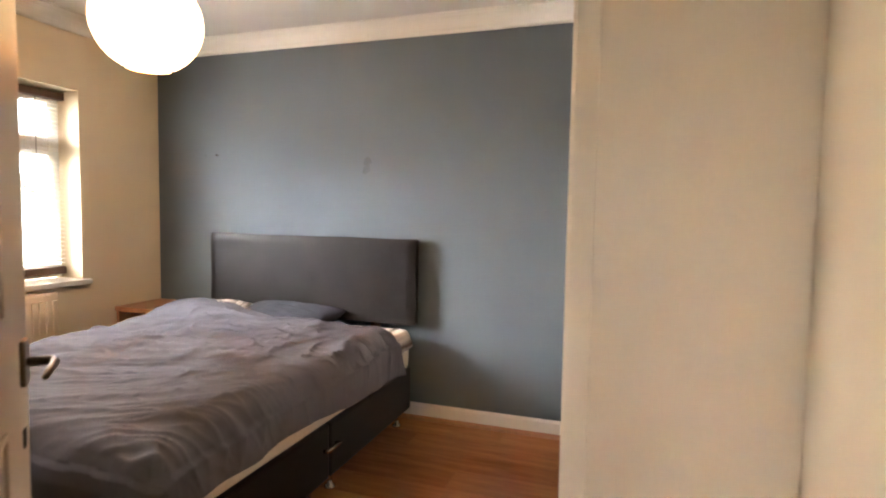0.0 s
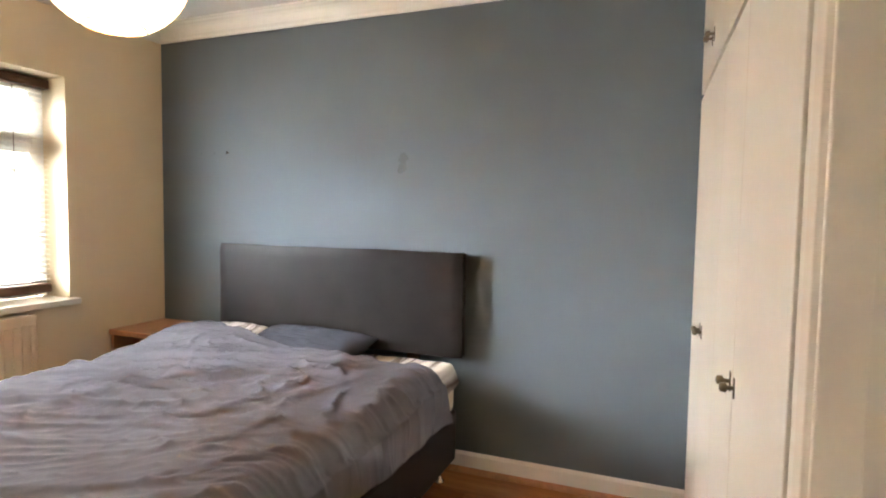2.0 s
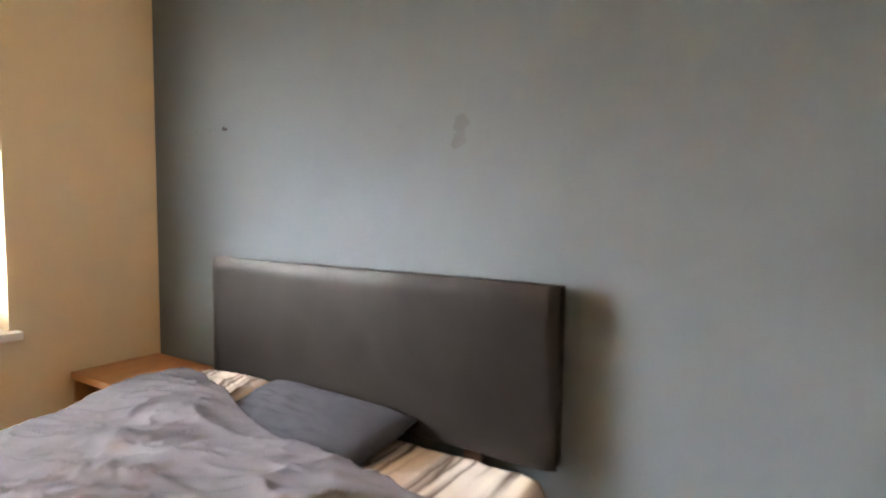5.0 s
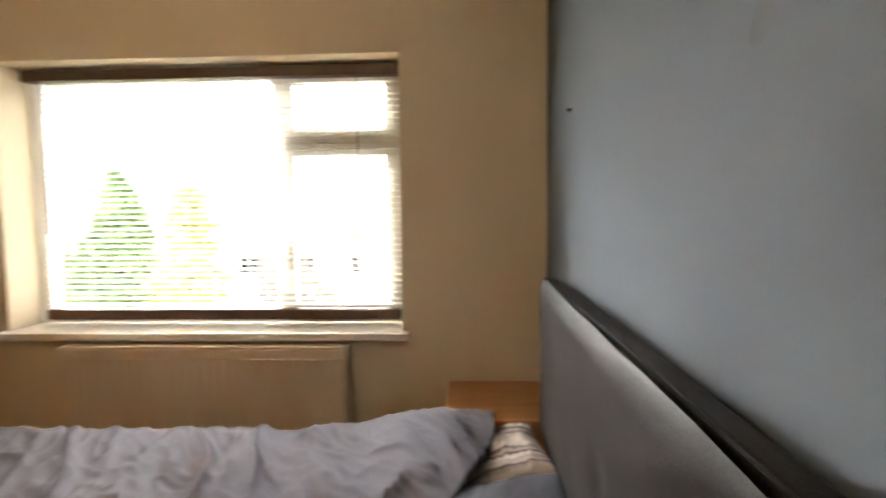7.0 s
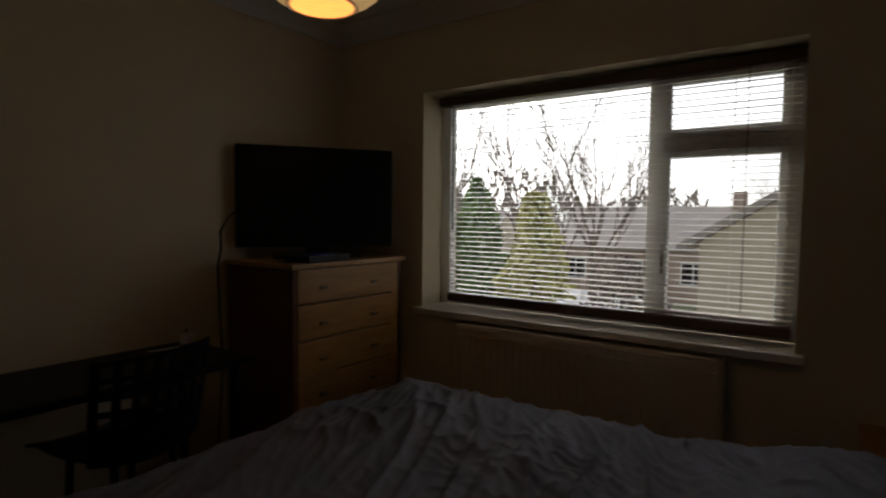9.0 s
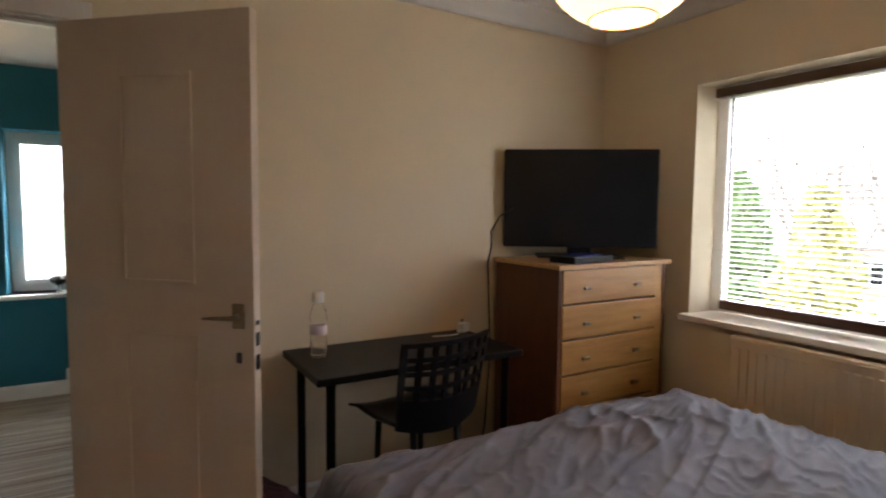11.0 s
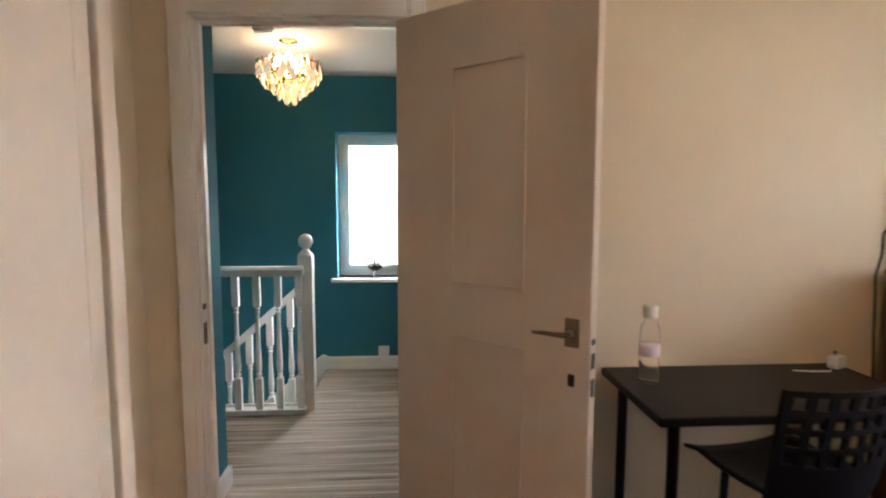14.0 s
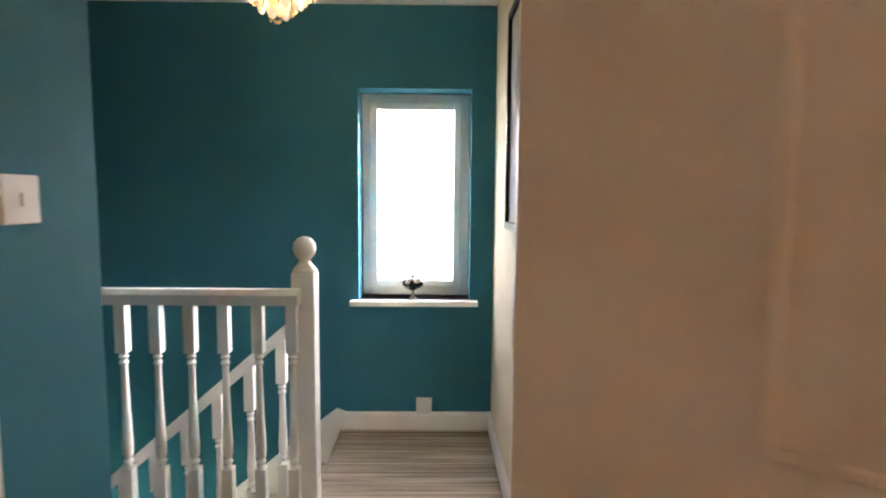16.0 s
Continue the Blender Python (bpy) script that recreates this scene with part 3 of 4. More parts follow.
def sheet_fn(u, v):
    x, y = 0.53 + u * 1.50, -0.11 - v * 0.62
    s = max(0, abs(u - 0.5) * 2 - 0.93) / 0.07
    return (x, y, 0.567 + 0.5 * fold((x, y, 21)) - 0.10 * s * s)


cloth("bed_sheet", "pale striped bed sheet over the mattress head", SHEET, 40, 80, sheet_fn, 0.006)


def pillow(name, label, mat, x, y, z, turn, lean, w=0.68, d=0.40, h=0.13):
    bm = bmesh.new()
    n = 40
    sides = []
    for s in (1, -1):
        g = []
        for j in range(n + 1):
            row = []
            for i in range(n + 1):
                p, q = i / n * 2 - 1, j / n * 2 - 1
                e = (1 - abs(p) ** 3.2) * (1 - abs(q) ** 3.2)
                pin = 1 - 0.07 * (1 - abs(p)) ** 2 * abs(q) - 0.06 * (1 - abs(q)) ** 2 * abs(p)
                wr = (0.010 * noise.noise((p * 4 + x, q * 4, s * 3.0)) + 0.009 * (1 - abs(noise.noise((p * 2.2 + 1.5 * q, q * 7.0 + x, s * 5.0)))) ** 5) * e
                row.append(bm.verts.new((p * w / 2 * pin, q * d / 2 * pin, s * (h / 2 * e ** 0.55 + wr))))
            g.append(row)
        sides.append(g)
        for j in range(n):
            for i in range(n):
                bm.faces.new((g[j][i], g[j][i + 1], g[j + 1][i + 1], g[j + 1][i]))
    bmesh.ops.remove_doubles(bm, verts=bm.verts, dist=0.0015)
    ob = solid(name, bm, mat, label, "pillow", group="pillows on the bed", smooth=True)
    ob.matrix_world = pose(x, y, z, lean, 0, turn)
    return ob


pillow("pillow", "slate grey cotton pillow against the headboard", PILLOW, 1.24, -0.29, 0.618, -3, 12, 0.68)
pillow("pillow", "striped brown and white pillow tucked at the bed edge", SHEET, 0.74, -0.235, 0.612, 8, 14, 0.36, 0.26, 0.11)

# ---- bedside table ----
bs = thing("bedside_table", "orange beech veneer bedside table in the corner", "bedside table")
part("top", boxes((0.03, -0.41, 0.595, 0.47, -0.03, 0.625), bevel=0.004), BEECH, bs)
for x in (0.035, 0.448):
    part("side", boxes((x, -0.40, 0.02, x + 0.018, -0.04, 0.594)), BEECH, bs)
part("back", boxes((0.054, -0.055, 0.02, 0.447, -0.042, 0.594)), BEECH, bs)
part("shelf", boxes((0.054, -0.39, 0.30, 0.447, -0.056, 0.318)), BEECH, bs)
part("plinth", boxes((0.054, -0.385, 0.0, 0.447, -0.056, 0.04)), BEECH, bs)

# ---- chest of drawers and what stands on it ----
CX0, CX1, CY0, CY1, CZ = 0.085, 0.815, -2.90, -2.42, 1.105
ch = thing("chest_of_drawers", "tall chest with six pine drawers in a red-brown carcass", "chest of drawers")
part("top", boxes((CX0 - 0.02, CY0 - 0.005, CZ - 0.022, CX1 + 0.02, CY1 + 0.022, CZ), bevel=0.005), PINE, ch, "pine top board")
for x in (CX0, CX1 - 0.02):
    part("side", boxes((x, CY0, 0.0, x + 0.02, CY1, CZ - 0.023)), REDWOOD, ch)
part("back", boxes((CX0 + 0.021, CY0, 0.02, CX1 - 0.021, CY0 + 0.01, CZ - 0.023)), REDWOOD, ch)
part("plinth", boxes((CX0 + 0.021, CY1 - 0.03, 0.0, CX1 - 0.021, CY1 - 0.01, 0.055)), REDWOOD, ch)
part("stile", boxes((CX0 + 0.021, CY1 - 0.02, 0.056, CX0 + 0.075, CY1 - 0.001, CZ - 0.024), bevel=0.002), PINE, ch)
zt = CZ - 0.026
for i in range(6):
    hh = 0.163
    d = part("drawer", boxes((CX0 + 0.078, CY1 - 0.40, zt - hh + 0.005, CX1 - 0.023, CY1 + 0.004, zt), bevel=0.005), PINE, ch, "pine drawer front")
    for x in (CX0 + 0.228, CX1 - 0.160):
        zk = zt - hh / 2 - 0.006
        kb = tube(bmesh.new(), [(x, CY1 + 0.003, zk), (x, CY1 + 0.016, zk)], 0.006, 10)
        box(kb, x - 0.021, CY1 + 0.014, zk - 0.008, x + 0.021, CY1 + 0.027, zk + 0.008, bevel=0.004)
        part("knob", kb, BRONZE, d, "small dull metal bar knob")
    zt -= hh + 0.002

tv = thing("television", "black flat-screen television on a stand, switched off", "television", (0.425, -2.705, CZ), -36.0 + 180.0)
W2 = 0.395
part("cabinet", boxes((-W2, -0.035, 0.055, W2, 0.012, 0.565), bevel=0.008), PLASTIC, tv)
part("screen", boxes((-W2 + 0.018, 0.0125, 0.085, W2 - 0.018, 0.0145, 0.550)), SCREEN, tv, "dark glossy screen")
part("neck", boxes((-0.06, -0.03, 0.012, 0.06, 0.0, 0.08)), PLASTIC, tv)
part("base", boxes((-0.22, -0.10, 0.0, 0.22, 0.10, 0.014), bevel=0.005), PLASTIC, tv)
part("silver_trim", boxes((0.10, 0.0122, 0.058, 0.36, 0.0165, 0.066)), CHROME, tv, "thin bright strip under the screen")
bx = thing("set_top_box", "flat black set-top box on the chest", "set-top box", (0.60, -2.50, CZ), 8)
part("case", boxes((-0.15, -0.075, 0.0, 0.15, 0.075, 0.032), bevel=0.004), PLASTIC, bx)
part("lid_panel", boxes((-0.09, -0.06, 0.032, 0.05, 0.05, 0.036), bevel=0.001), BLUE, bx, "blue top panel")
solid("television_cable", tube(bmesh.new(), [(0.74, -2.86, 1.36), (0.82, -2.87, 1.32), (0.86, -2.89, 1.24), (0.85, -2.90, 1.16), (0.87, -2.90, 1.08), (0.862, -2.88, 0.6), (0.87, -2.91, 0.2), (0.90, -2.92, 0.02)], 0.0045, 8), PLASTIC, "black cable hanging behind the television", "cable", smooth=True)

# ---- desk, chair and what lies there ----
DK0, DK1, DKY0, DKY1, DKZ = 1.03, 1.94, -2.88, -2.40, 0.75
desk = thing("desk", "small black desk with tubular legs against the wall", "desk")
part("desktop", boxes((DK0, DKY0, DKZ - 0.028, DK1, DKY1, DKZ), bevel=0.006), BLACK, desk)
for x in (DK0 + 0.06, DK1 - 0.065):
    for y in (DKY0 + 0.05, DKY1 - 0.05):
        part("leg", tube(bmesh.new(), [(x, y, 0.0), (x, y, 0.012), (x, y, DKZ - 0.05), (x, y, DKZ - 0.028)], [0.021, 0.0175, 0.0175, 0.028], 14), PLASTIC, desk, "", True)

chair = thing("chair", "black moulded plastic chair with a pierced square-hole back", "chair", (1.51, -2.505, 0), 9.0)
# local: the chair faces -y; its back is at +y
sb = bmesh.new()
N = 16
top, bot = [], []
for j in range(N + 1):
    tr_, br_ = [], []
    for i in range(N + 1):
        u, v = i / N * 2 - 1, j / N
        x = u * (0.205 - 0.015 * v)
        y = 0.16 - 0.35 * v
        z = 0.555 + 0.022 * abs(u) ** 2.5 - 0.015 * math.sin(v * math.pi) - 0.025 * max(0, v - 0.8) / 0.2
        tr_.append(sb.verts.new((x, y, z))), br_.append(sb.verts.new((x, y, z - 0.012)))
    top.append(tr_), bot.append(br_)
for j in range(N):
    for i in range(N):
        sb.faces.new((top[j][i], top[j][i + 1], top[j + 1][i + 1], top[j + 1][i]))
        sb.faces.new((bot[j][i], bot[j + 1][i], bot[j + 1][i + 1], bot[j][i + 1]))
for k in range(N):
    for a, b in (((0, k), (0, k + 1)), ((N, k + 1), (N, k)), ((k + 1, 0), (k, 0)), ((k, N), (k + 1, N))):
        sb.faces.new((top[a[0]][a[1]], bot[a[0]][a[1]], bot[b[0]][b[1]], top[b[0]][b[1]]))
part("seat", sb, PLASTIC, chair, "", True)


def back_at(u, v):
    """A point on the curved back, across u and up v."""
    return Vector((u * (0.208 - 0.014 * (1 - v) ** 2), 0.150 + 0.060 * v + 0.050 * (1 - u * u), 0.545 + 0.335 * v - 0.025 * (1 - u * u) * (1 - v)))


bb = bmesh.new()
us = [-1 + 2 * i / 22 for i in range(23)]
vs_ = [i / 19 for i in range(20)]
cells = {}
for j, v in enumerate(vs_):
    for i, u in enumerate(us):
        p = back_at(u, v)
        cells[i, j] = (bb.verts.new(p), bb.verts.new(p + Vector((0, 0.012, 0))))
full = set()
for j in range(19):
    for i in range(22):
        hole = 1 <= i <= 20 and i % 3 != 0 and 7 <= j <= 17 and (j - 7) % 3 != 2 and i < 21
        if not hole:
            full.add((i, j))
for i, j in full:
    a, b, c, d = cells[i, j], cells[i + 1, j], cells[i + 1, j + 1], cells[i, j + 1]
    bb.faces.new((a[0], b[0], c[0], d[0])), bb.faces.new((a[1], d[1], c[1], b[1]))
    for di, dj, p, q in ((0, -1, a, b), (1, 0, b, c), (0, 1, c, d), (-1, 0, d, a)):
        if (i + di, j + dj) not in full:
            bb.faces.new((p[0], p[1], q[1], q[0]))
part("backrest", bb, PLASTIC, chair)
for sx in (-1, 1):
    for y, yo in ((0.14, 0.20), (-0.09, -0.10)):
        part("leg", tube(bmesh.new(), [(sx * 0.105, y, 0.548), (sx * 0.112, (y + yo) / 2, 0.27), (sx * 0.125, yo, 0.0)], 0.0125, 12), PLASTIC, chair, "", True)

bt = thing("bottle", "clear plastic water bottle with a pink label", "bottle", (1.835, -2.715, DKZ))
part("body", lathe(bmesh.new(), [(0.030, 0.0), (0.034, 0.006), (0.034, 0.06), (0.031, 0.075), (0.034, 0.09), (0.034, 0.16), (0.030, 0.19), (0.018, 0.215), (0.017, 0.225)]), CLEAR, bt, "", True)
part("label", lathe(bmesh.new(), [(0.0335, 0.092), (0.0347, 0.093), (0.0347, 0.128), (0.0335, 0.129)]), PINK, bt, "faded pink paper label", True)
part("cap", lathe(bmesh.new(), [(0.0225, 0.222), (0.0235, 0.226), (0.0235, 0.26), (0.021, 0.263)]), WHITEP, bt, "white screw cap", True)
pg = thing("charger", "white plug-in charger lying on the desk", "charger", (1.07, -2.82, DKZ), 25)
part("body", boxes((-0.03, -0.02, 0, 0.03, 0.02, 0.045), bevel=0.005), WHITEP, pg)
part("pin", boxes((-0.006, -0.01, 0.045, 0.006, -0.004, 0.062)), CHROME, pg)
part("cord", tube(bmesh.new(), [(0.03, 0, 0.01), (0.08, 0.02, 0.004), (0.14, -0.01, 0.004), (0.19, -0.05, 0.004)], 0.003, 8), WHITEP, pg, "", True)


def lump(name, label, category, mat, at, size, seed, turn=0):
    bm = bmesh.new()
    bmesh.ops.create_icosphere(bm, subdivisions=4, radius=1)
    for v in bm.verts:
        n = v.co.normalized()
        k = 1 + 0.18 * noise.noise(n * 1.7 + Vector((seed, 0, 0))) + 0.07 * noise.noise(n * 5 + Vector((0, seed, 0)))
        c = [math.copysign(abs(a) ** 0.6, a) for a in n]
        v.co = Vector((c[0] * size[0], c[1] * size[1], max(c[2], -0.9) * size[2])) * k
    low = min(v.co.z for v in bm.verts)
    for v in bm.verts:
        v.co.z -= low
    ob = solid(name, bm, mat, label, category, smooth=True)
    ob.matrix_world = pose(*at, 0, 0, turn)
    return ob


lump("holdall", "dark patterned fabric holdall on the floor behind the door", "bag", FABRIC, (2.10, -2.72, 0), (0.15, 0.20, 0.13), 3, 20)
lump("shoe", "black soft shoe lying on the floor by the desk", "shoe", FABRIC, (1.64, -2.55, 0), (0.06, 0.13, 0.05), 6, 60)

# ---- paper globe lamp ----
GX, GY, GZ, GR = 1.49, -1.49, 1.972, 0.192
lamp = thing("pendant_lamp", "round white paper globe pendant lamp, lit", "lamp", (GX, GY, 0))
gb = bmesh.new()
rows = []
for j in range(97):
    a = math.radians(-68 + 136 * j / 96)
    r = GR * math.cos(a) + 0.0022 * abs(math.sin(j * math.pi / 4))
    rows.append((r, GZ + GR * 0.98 * math.sin(a)))
tube(gb, [(0, 0, z) for r, z in rows], [r for r, z in rows], 40, ends=False)
part("shade", gb, PAPER, lamp, "ribbed rice paper shade", True)
for s in (-1, 1):
    z = GZ + s * GR * 0.98 * math.sin(math.radians(68))
    ring = [(0.080 * math.cos(a), 0.080 * math.sin(a), z) for a in (2 * math.pi * k / 32 for k in range(33))]
    part("wire_ring", tube(bmesh.new(), ring, 0.002, 6, ends=False), CHROME, lamp)
part("bulb", lathe(bmesh.new(), [(0.004, -0.06), (0.02, -0.055), (0.03, -0.03), (0.028, 0.0), (0.014, 0.03), (0.013, 0.05)], (0, 0, GZ + 0.03)), BULB, lamp, "lit warm bulb", True)
part("cord", tube(bmesh.new(), [(0, 0, GZ + 0.08), (0, 0, H)], 0.003, 8), WHITEP, lamp)
part("ceiling_rose", lathe(bmesh.new(), [(0.045, 0), (0.05, -0.008), (0.03, -0.028), (0.01, -0.035)], (0, 0, H)), WHITEP, lamp, "", True)

# ---- landing ----
SX, SY = 3.30, -4.53          # stair well: x > SX, y < SY
NE = 3.51
solid("floor_landing", boxes((LW - 0.1, SY, -0.25, 5.2, D - T - 0.002, 0.0), (LW - 0.1, LB, -0.25, SX, SY, 0.0)), CARPET, "brown and cream striped landing carpet", "carpet", "structure")
solid("carpet_threshold", boxes((DX0 - 0.02, D - T - 0.002, -0.011, DX1 + 0.02, D - 0.05, 0.0)), CARPET, "striped carpet in the doorway", "carpet", "structure")
LX0, LX1, LZ0, LZ1 = 2.588, 3.195, 0.735, 1.872
solid("wall_landing_back", boxes((LW - 0.2, LB - 0.28, -2.75, LX0, LB, LC + 0.15), (LX1, LB - 0.28, -2.75, 5.2, LB, LC + 0.15),
                                 (LX0, LB - 0.28, -2.75, LX1, LB, LZ0), (LX0, LB - 0.28, LZ1, LX1, LB, LC + 0.15)), TEAL, "dark teal painted landing wall with a window", "wall", "structure")
solid("wall_landing_near", boxes((DX1 + 0.029, D - T - 0.012, -0.25, 5.2, D - T + 0.008, LC + 0.15), (LW - 0.1, D - T - 0.012, -0.25, DX0 - 0.029, D - T + 0.008, LC + 0.15),
                                 (DX0 - 0.029, D - T - 0.012, DZ + 0.029, DX1 + 0.029, D - T + 0.008, LC + 0.15)), TEAL, "teal painted wall round the bedroom doorway", "wall", "structure")
solid("wall_landing_east", boxes((NE, -3.515, 0, 5.2, D - T - 0.013, LC + 0.15)), TEAL, "teal painted boxed-out wall beside the doorway", "wall", "structure")
solid("wall_stair_end", boxes((5.2, LB - 0.2, -2.75, 5.32, D - T + 0.008, LC + 0.15)), TEAL, "teal painted wall at the stair's end", "wall", "structure")
solid("wall_landing_west", boxes((LW - 0.1, LB, 0, LW, D - T - 0.013, LC + 0.15)), CREAM, "pale cream painted landing wall", "wall", "structure")
solid("ceiling_landing", boxes((LW - 0.1, LB, LC, 5.2, D - T - 0.013, LC + 0.15)), CEIL, "white painted landing ceiling", "ceiling", "structure")
skirt("baseboard", "x", LW, SX - 0.03, LB, 1)
skirt("baseboard", "y", LB + 0.02, D - T - 0.03, LW, 1)
skirt("baseboard", "y", -3.515, D - T - 0.03, NE, -1)
skirt("baseboard", "x", NE - 0.016, 5.2, -3.515, -1)
# the wall string that follows the stairs down
st = bmesh.new()
extrude(st, [(SX - 0.03, 0.0), (SX - 0.03, 0.10), (SX + 0.02, 0.12), (SX + 0.10, 0.06), (5.19, -1.42), (5.19, -1.66), (SX, -0.16)], "y", LB, LB + 0.02)
bmesh.ops.recalc_face_normals(st, faces=st.faces)
solid("trim", st, GLOSS, "white gloss wall string of the stairs", "stair string", "structure")
solid("trim", boxes((SX - 0.012, SY - 0.02, -0.24, 5.2, SY, 0.012)), GLOSS, "white gloss apron along the landing edge", "apron", "structure")
stairs = thing("stairs", "carpeted stairs going down from the landing", "stairs", kind="structure")
for i in range(9):
    x = SX + i * 0.215
    part("step", boxes((x, LB + 0.021, -0.185 * (i + 1) - 0.10, x + 0.24, SY - 0.021, -0.185 * (i + 1)), bevel=0.008), CARPET, stairs)
solid("floor_hall", boxes((LW, LB, -2.75, 5.2, D, -2.70)), CARPET, "striped carpet of the hall below", "carpet", "structure")

# balustrade
bal = thing("balustrade", "white gloss turned-spindle balustrade with a ball-top newel", "balustrade")
NXp, NYp = 3.293, -4.475
nb = boxes((NXp - 0.045, NYp - 0.045, -0.1, NXp + 0.045, NYp + 0.045, 1.00), bevel=0.005)
part("newel", nb, GLOSS, bal)
part("newel_cap", lathe(bmesh.new(), [(0.050, 1.0), (0.046, 1.012), (0.03, 1.03), (0.022, 1.042), (0.022, 1.05), (0.034, 1.062), (0.043, 1.082), (0.045, 1.096), (0.042, 1.114), (0.030, 1.132), (0.010, 1.141)], (NXp, NYp, 0), 24), GLOSS, bal, "turned ball finial", True)
RYp = NYp + 0.080          # the landing rail passes in front of the newel
part("handrail", extrude(bmesh.new(), [(RYp - 0.03, 0.885), (RYp - 0.034, 0.925), (RYp - 0.02, 0.945), (RYp + 0.02, 0.945), (RYp + 0.034, 0.925), (RYp + 0.03, 0.885)], "x", NXp + 0.004, 5.19), GLOSS, bal)
part("base_rail", boxes((NXp + 0.004, RYp - 0.032, 0.0, 5.19, RYp + 0.032, 0.035), bevel=0.004), GLOSS, bal)


def spindle_mesh(z0, z1):
    bm = boxes((-0.021, -0.021, z0, 0.021, 0.021, z0 + 0.20), (-0.021, -0.021, z1 - 0.19, 0.021, 0.021, z1), bevel=0.003)
    a, b = z0 + 0.20, z1 - 0.19
    L = b - a
    lathe(bm, [(0.019, a), (0.012, a + 0.012), (0.019, a + 0.025), (0.012, a + 0.038), (0.018, a + 0.05), (0.020, a + 0.09), (0.016, a + L * 0.45), (0.013, a + L * 0.72), (0.012, b - 0.05), (0.018, b - 0.04), (0.011, b - 0.028), (0.018, b - 0.016), (0.012, b - 0.008), (0.019, b)], sides=12)
    return finish("spindle", bm, GLOSS)


sp = spindle_mesh(0.035, 0.886)
for i in range(15):
    piece("spindle", sp, bal, (3.326 + i * 0.1295, RYp, 0))

rk = thing("stair_rail", "white gloss sloping stair handrail with turned spindles", "stair rail")
SL = -0.88
ry = SY - 0.045
hr = extrude(bmesh.new(), [(NXp + 0.03, 0.775), (NXp + 0.03, 0.835), (5.15, 0.835 + SL * (5.15 - NXp - 0.03)), (5.15, 0.775 + SL * (5.15 - NXp - 0.03))], "y", ry - 0.03, ry + 0.03)
part("handrail", hr, GLOSS, rk)
br = extrude(bmesh.new(), [(NXp + 0.03, -0.06), (NXp + 0.03, 0.085), (5.15, 0.085 + SL * (5.15 - NXp - 0.03)), (5.15, -0.12 + SL * (5.15 - NXp - 0.03))], "y", ry - 0.016, ry + 0.016)
part("string", br, GLOSS, rk)
sp2 = spindle_mesh(0.02, 0.76)
for i in range(12):
    x = 3.42 + i * 0.135
    piece("spindle", sp2, rk, (x, ry, 0.03 + SL * (x - NXp - 0.03)))

# landing window
solid("trim", boxes((LX0 - 0.045, LB - 0.235, LZ0 - 0.03, LX1 + 0.045, LB + 0.05, LZ0), bevel=0.006), GLOSS, "white gloss landing window board", "window sill", "structure")
w2 = thing("window_2", "narrow white plastic landing window", "window", kind="structure")
yb, ff = LB - 0.19, 0.055
for a in ((LX0, LZ0, LX0 + ff, LZ1), (LX1 - ff, LZ0, LX1, LZ1), (LX0 + ff, LZ0, LX1 - ff, LZ0 + ff), (LX0 + ff, LZ1 - ff, LX1 - ff, LZ1)):
    part("window_frame", boxes((a[0], yb - 0.03, a[1], a[2], yb + 0.03, a[3]), bevel=0.006), PVC, w2)
i0, i1, k0, k1, s = LX0 + ff - 0.008, LX1 - ff + 0.008, LZ0 + ff - 0.008, LZ1 - ff + 0.008, 0.042
for a in ((i0, k0, i0 + s, k1), (i1 - s, k0, i1, k1), (i0 + s, k0, i1 - s, k0 + s), (i0 + s, k1 - s, i1 - s, k1)):
    part("casement", boxes((a[0], yb + 0.012, a[1], a[2], yb + 0.046, a[3]), bevel=0.005), PVC, w2)
g = part("pane", boxes((i0 + s - 0.004, yb - 0.005, k0 + s - 0.004, i1 - s + 0.004, yb + 0.005, k1 - s + 0.004)), GLASS, w2)
g.visible_shadow = False

orn = thing("ornament", "small silver mirrored ornament on a foot, on the sill", "ornament", (2.90, LB - 0.005, LZ0))
part("foot", lathe(bmesh.new(), [(0.028, 0), (0.028, 0.006), (0.012, 0.014), (0.009, 0.03), (0.014, 0.045)]), CHROME, orn, "", True)
for k in range(9):
    a = 2 * math.pi * k / 8
    c = (0.034 * math.cos(a), 0.022 * math.sin(a), 0.095 + 0.02 * math.sin(k * 2.4)) if k < 8 else (0, 0, 0.09)
    bm = bmesh.new()
    bmesh.ops.create_icosphere(bm, subdivisions=1, radius=0.027, matrix=Matrix.Translation(c))
    part("facet", bm, CHROME if k % 2 else SCREEN, orn)

sk = thing("wall_socket", "white plastic socket box above the landing skirting", "socket", (2.835, LB, 0.14))
part("box", boxes((-0.043, 0.0, -0.043, 0.043, 0.032, 0.043), bevel=0.004), WHITEP, sk)
part("button", boxes((-0.012, 0.032, -0.012, 0.012, 0.035, 0.012), bevel=0.001), WHITEP, sk)
s2 = thing("light_switch", "white plastic light switch on the teal wall", "light switch", (NE, -3.285, 1.29))
part("plate", boxes((-0.010, -0.043, -0.043, 0, 0.043, 0.043), bevel=0.003), WHITEP, s2)
part("rocker", boxes((-0.016, -0.006, -0.012, -0.010, 0.006, 0.012), bevel=0.002), WHITEP, s2)

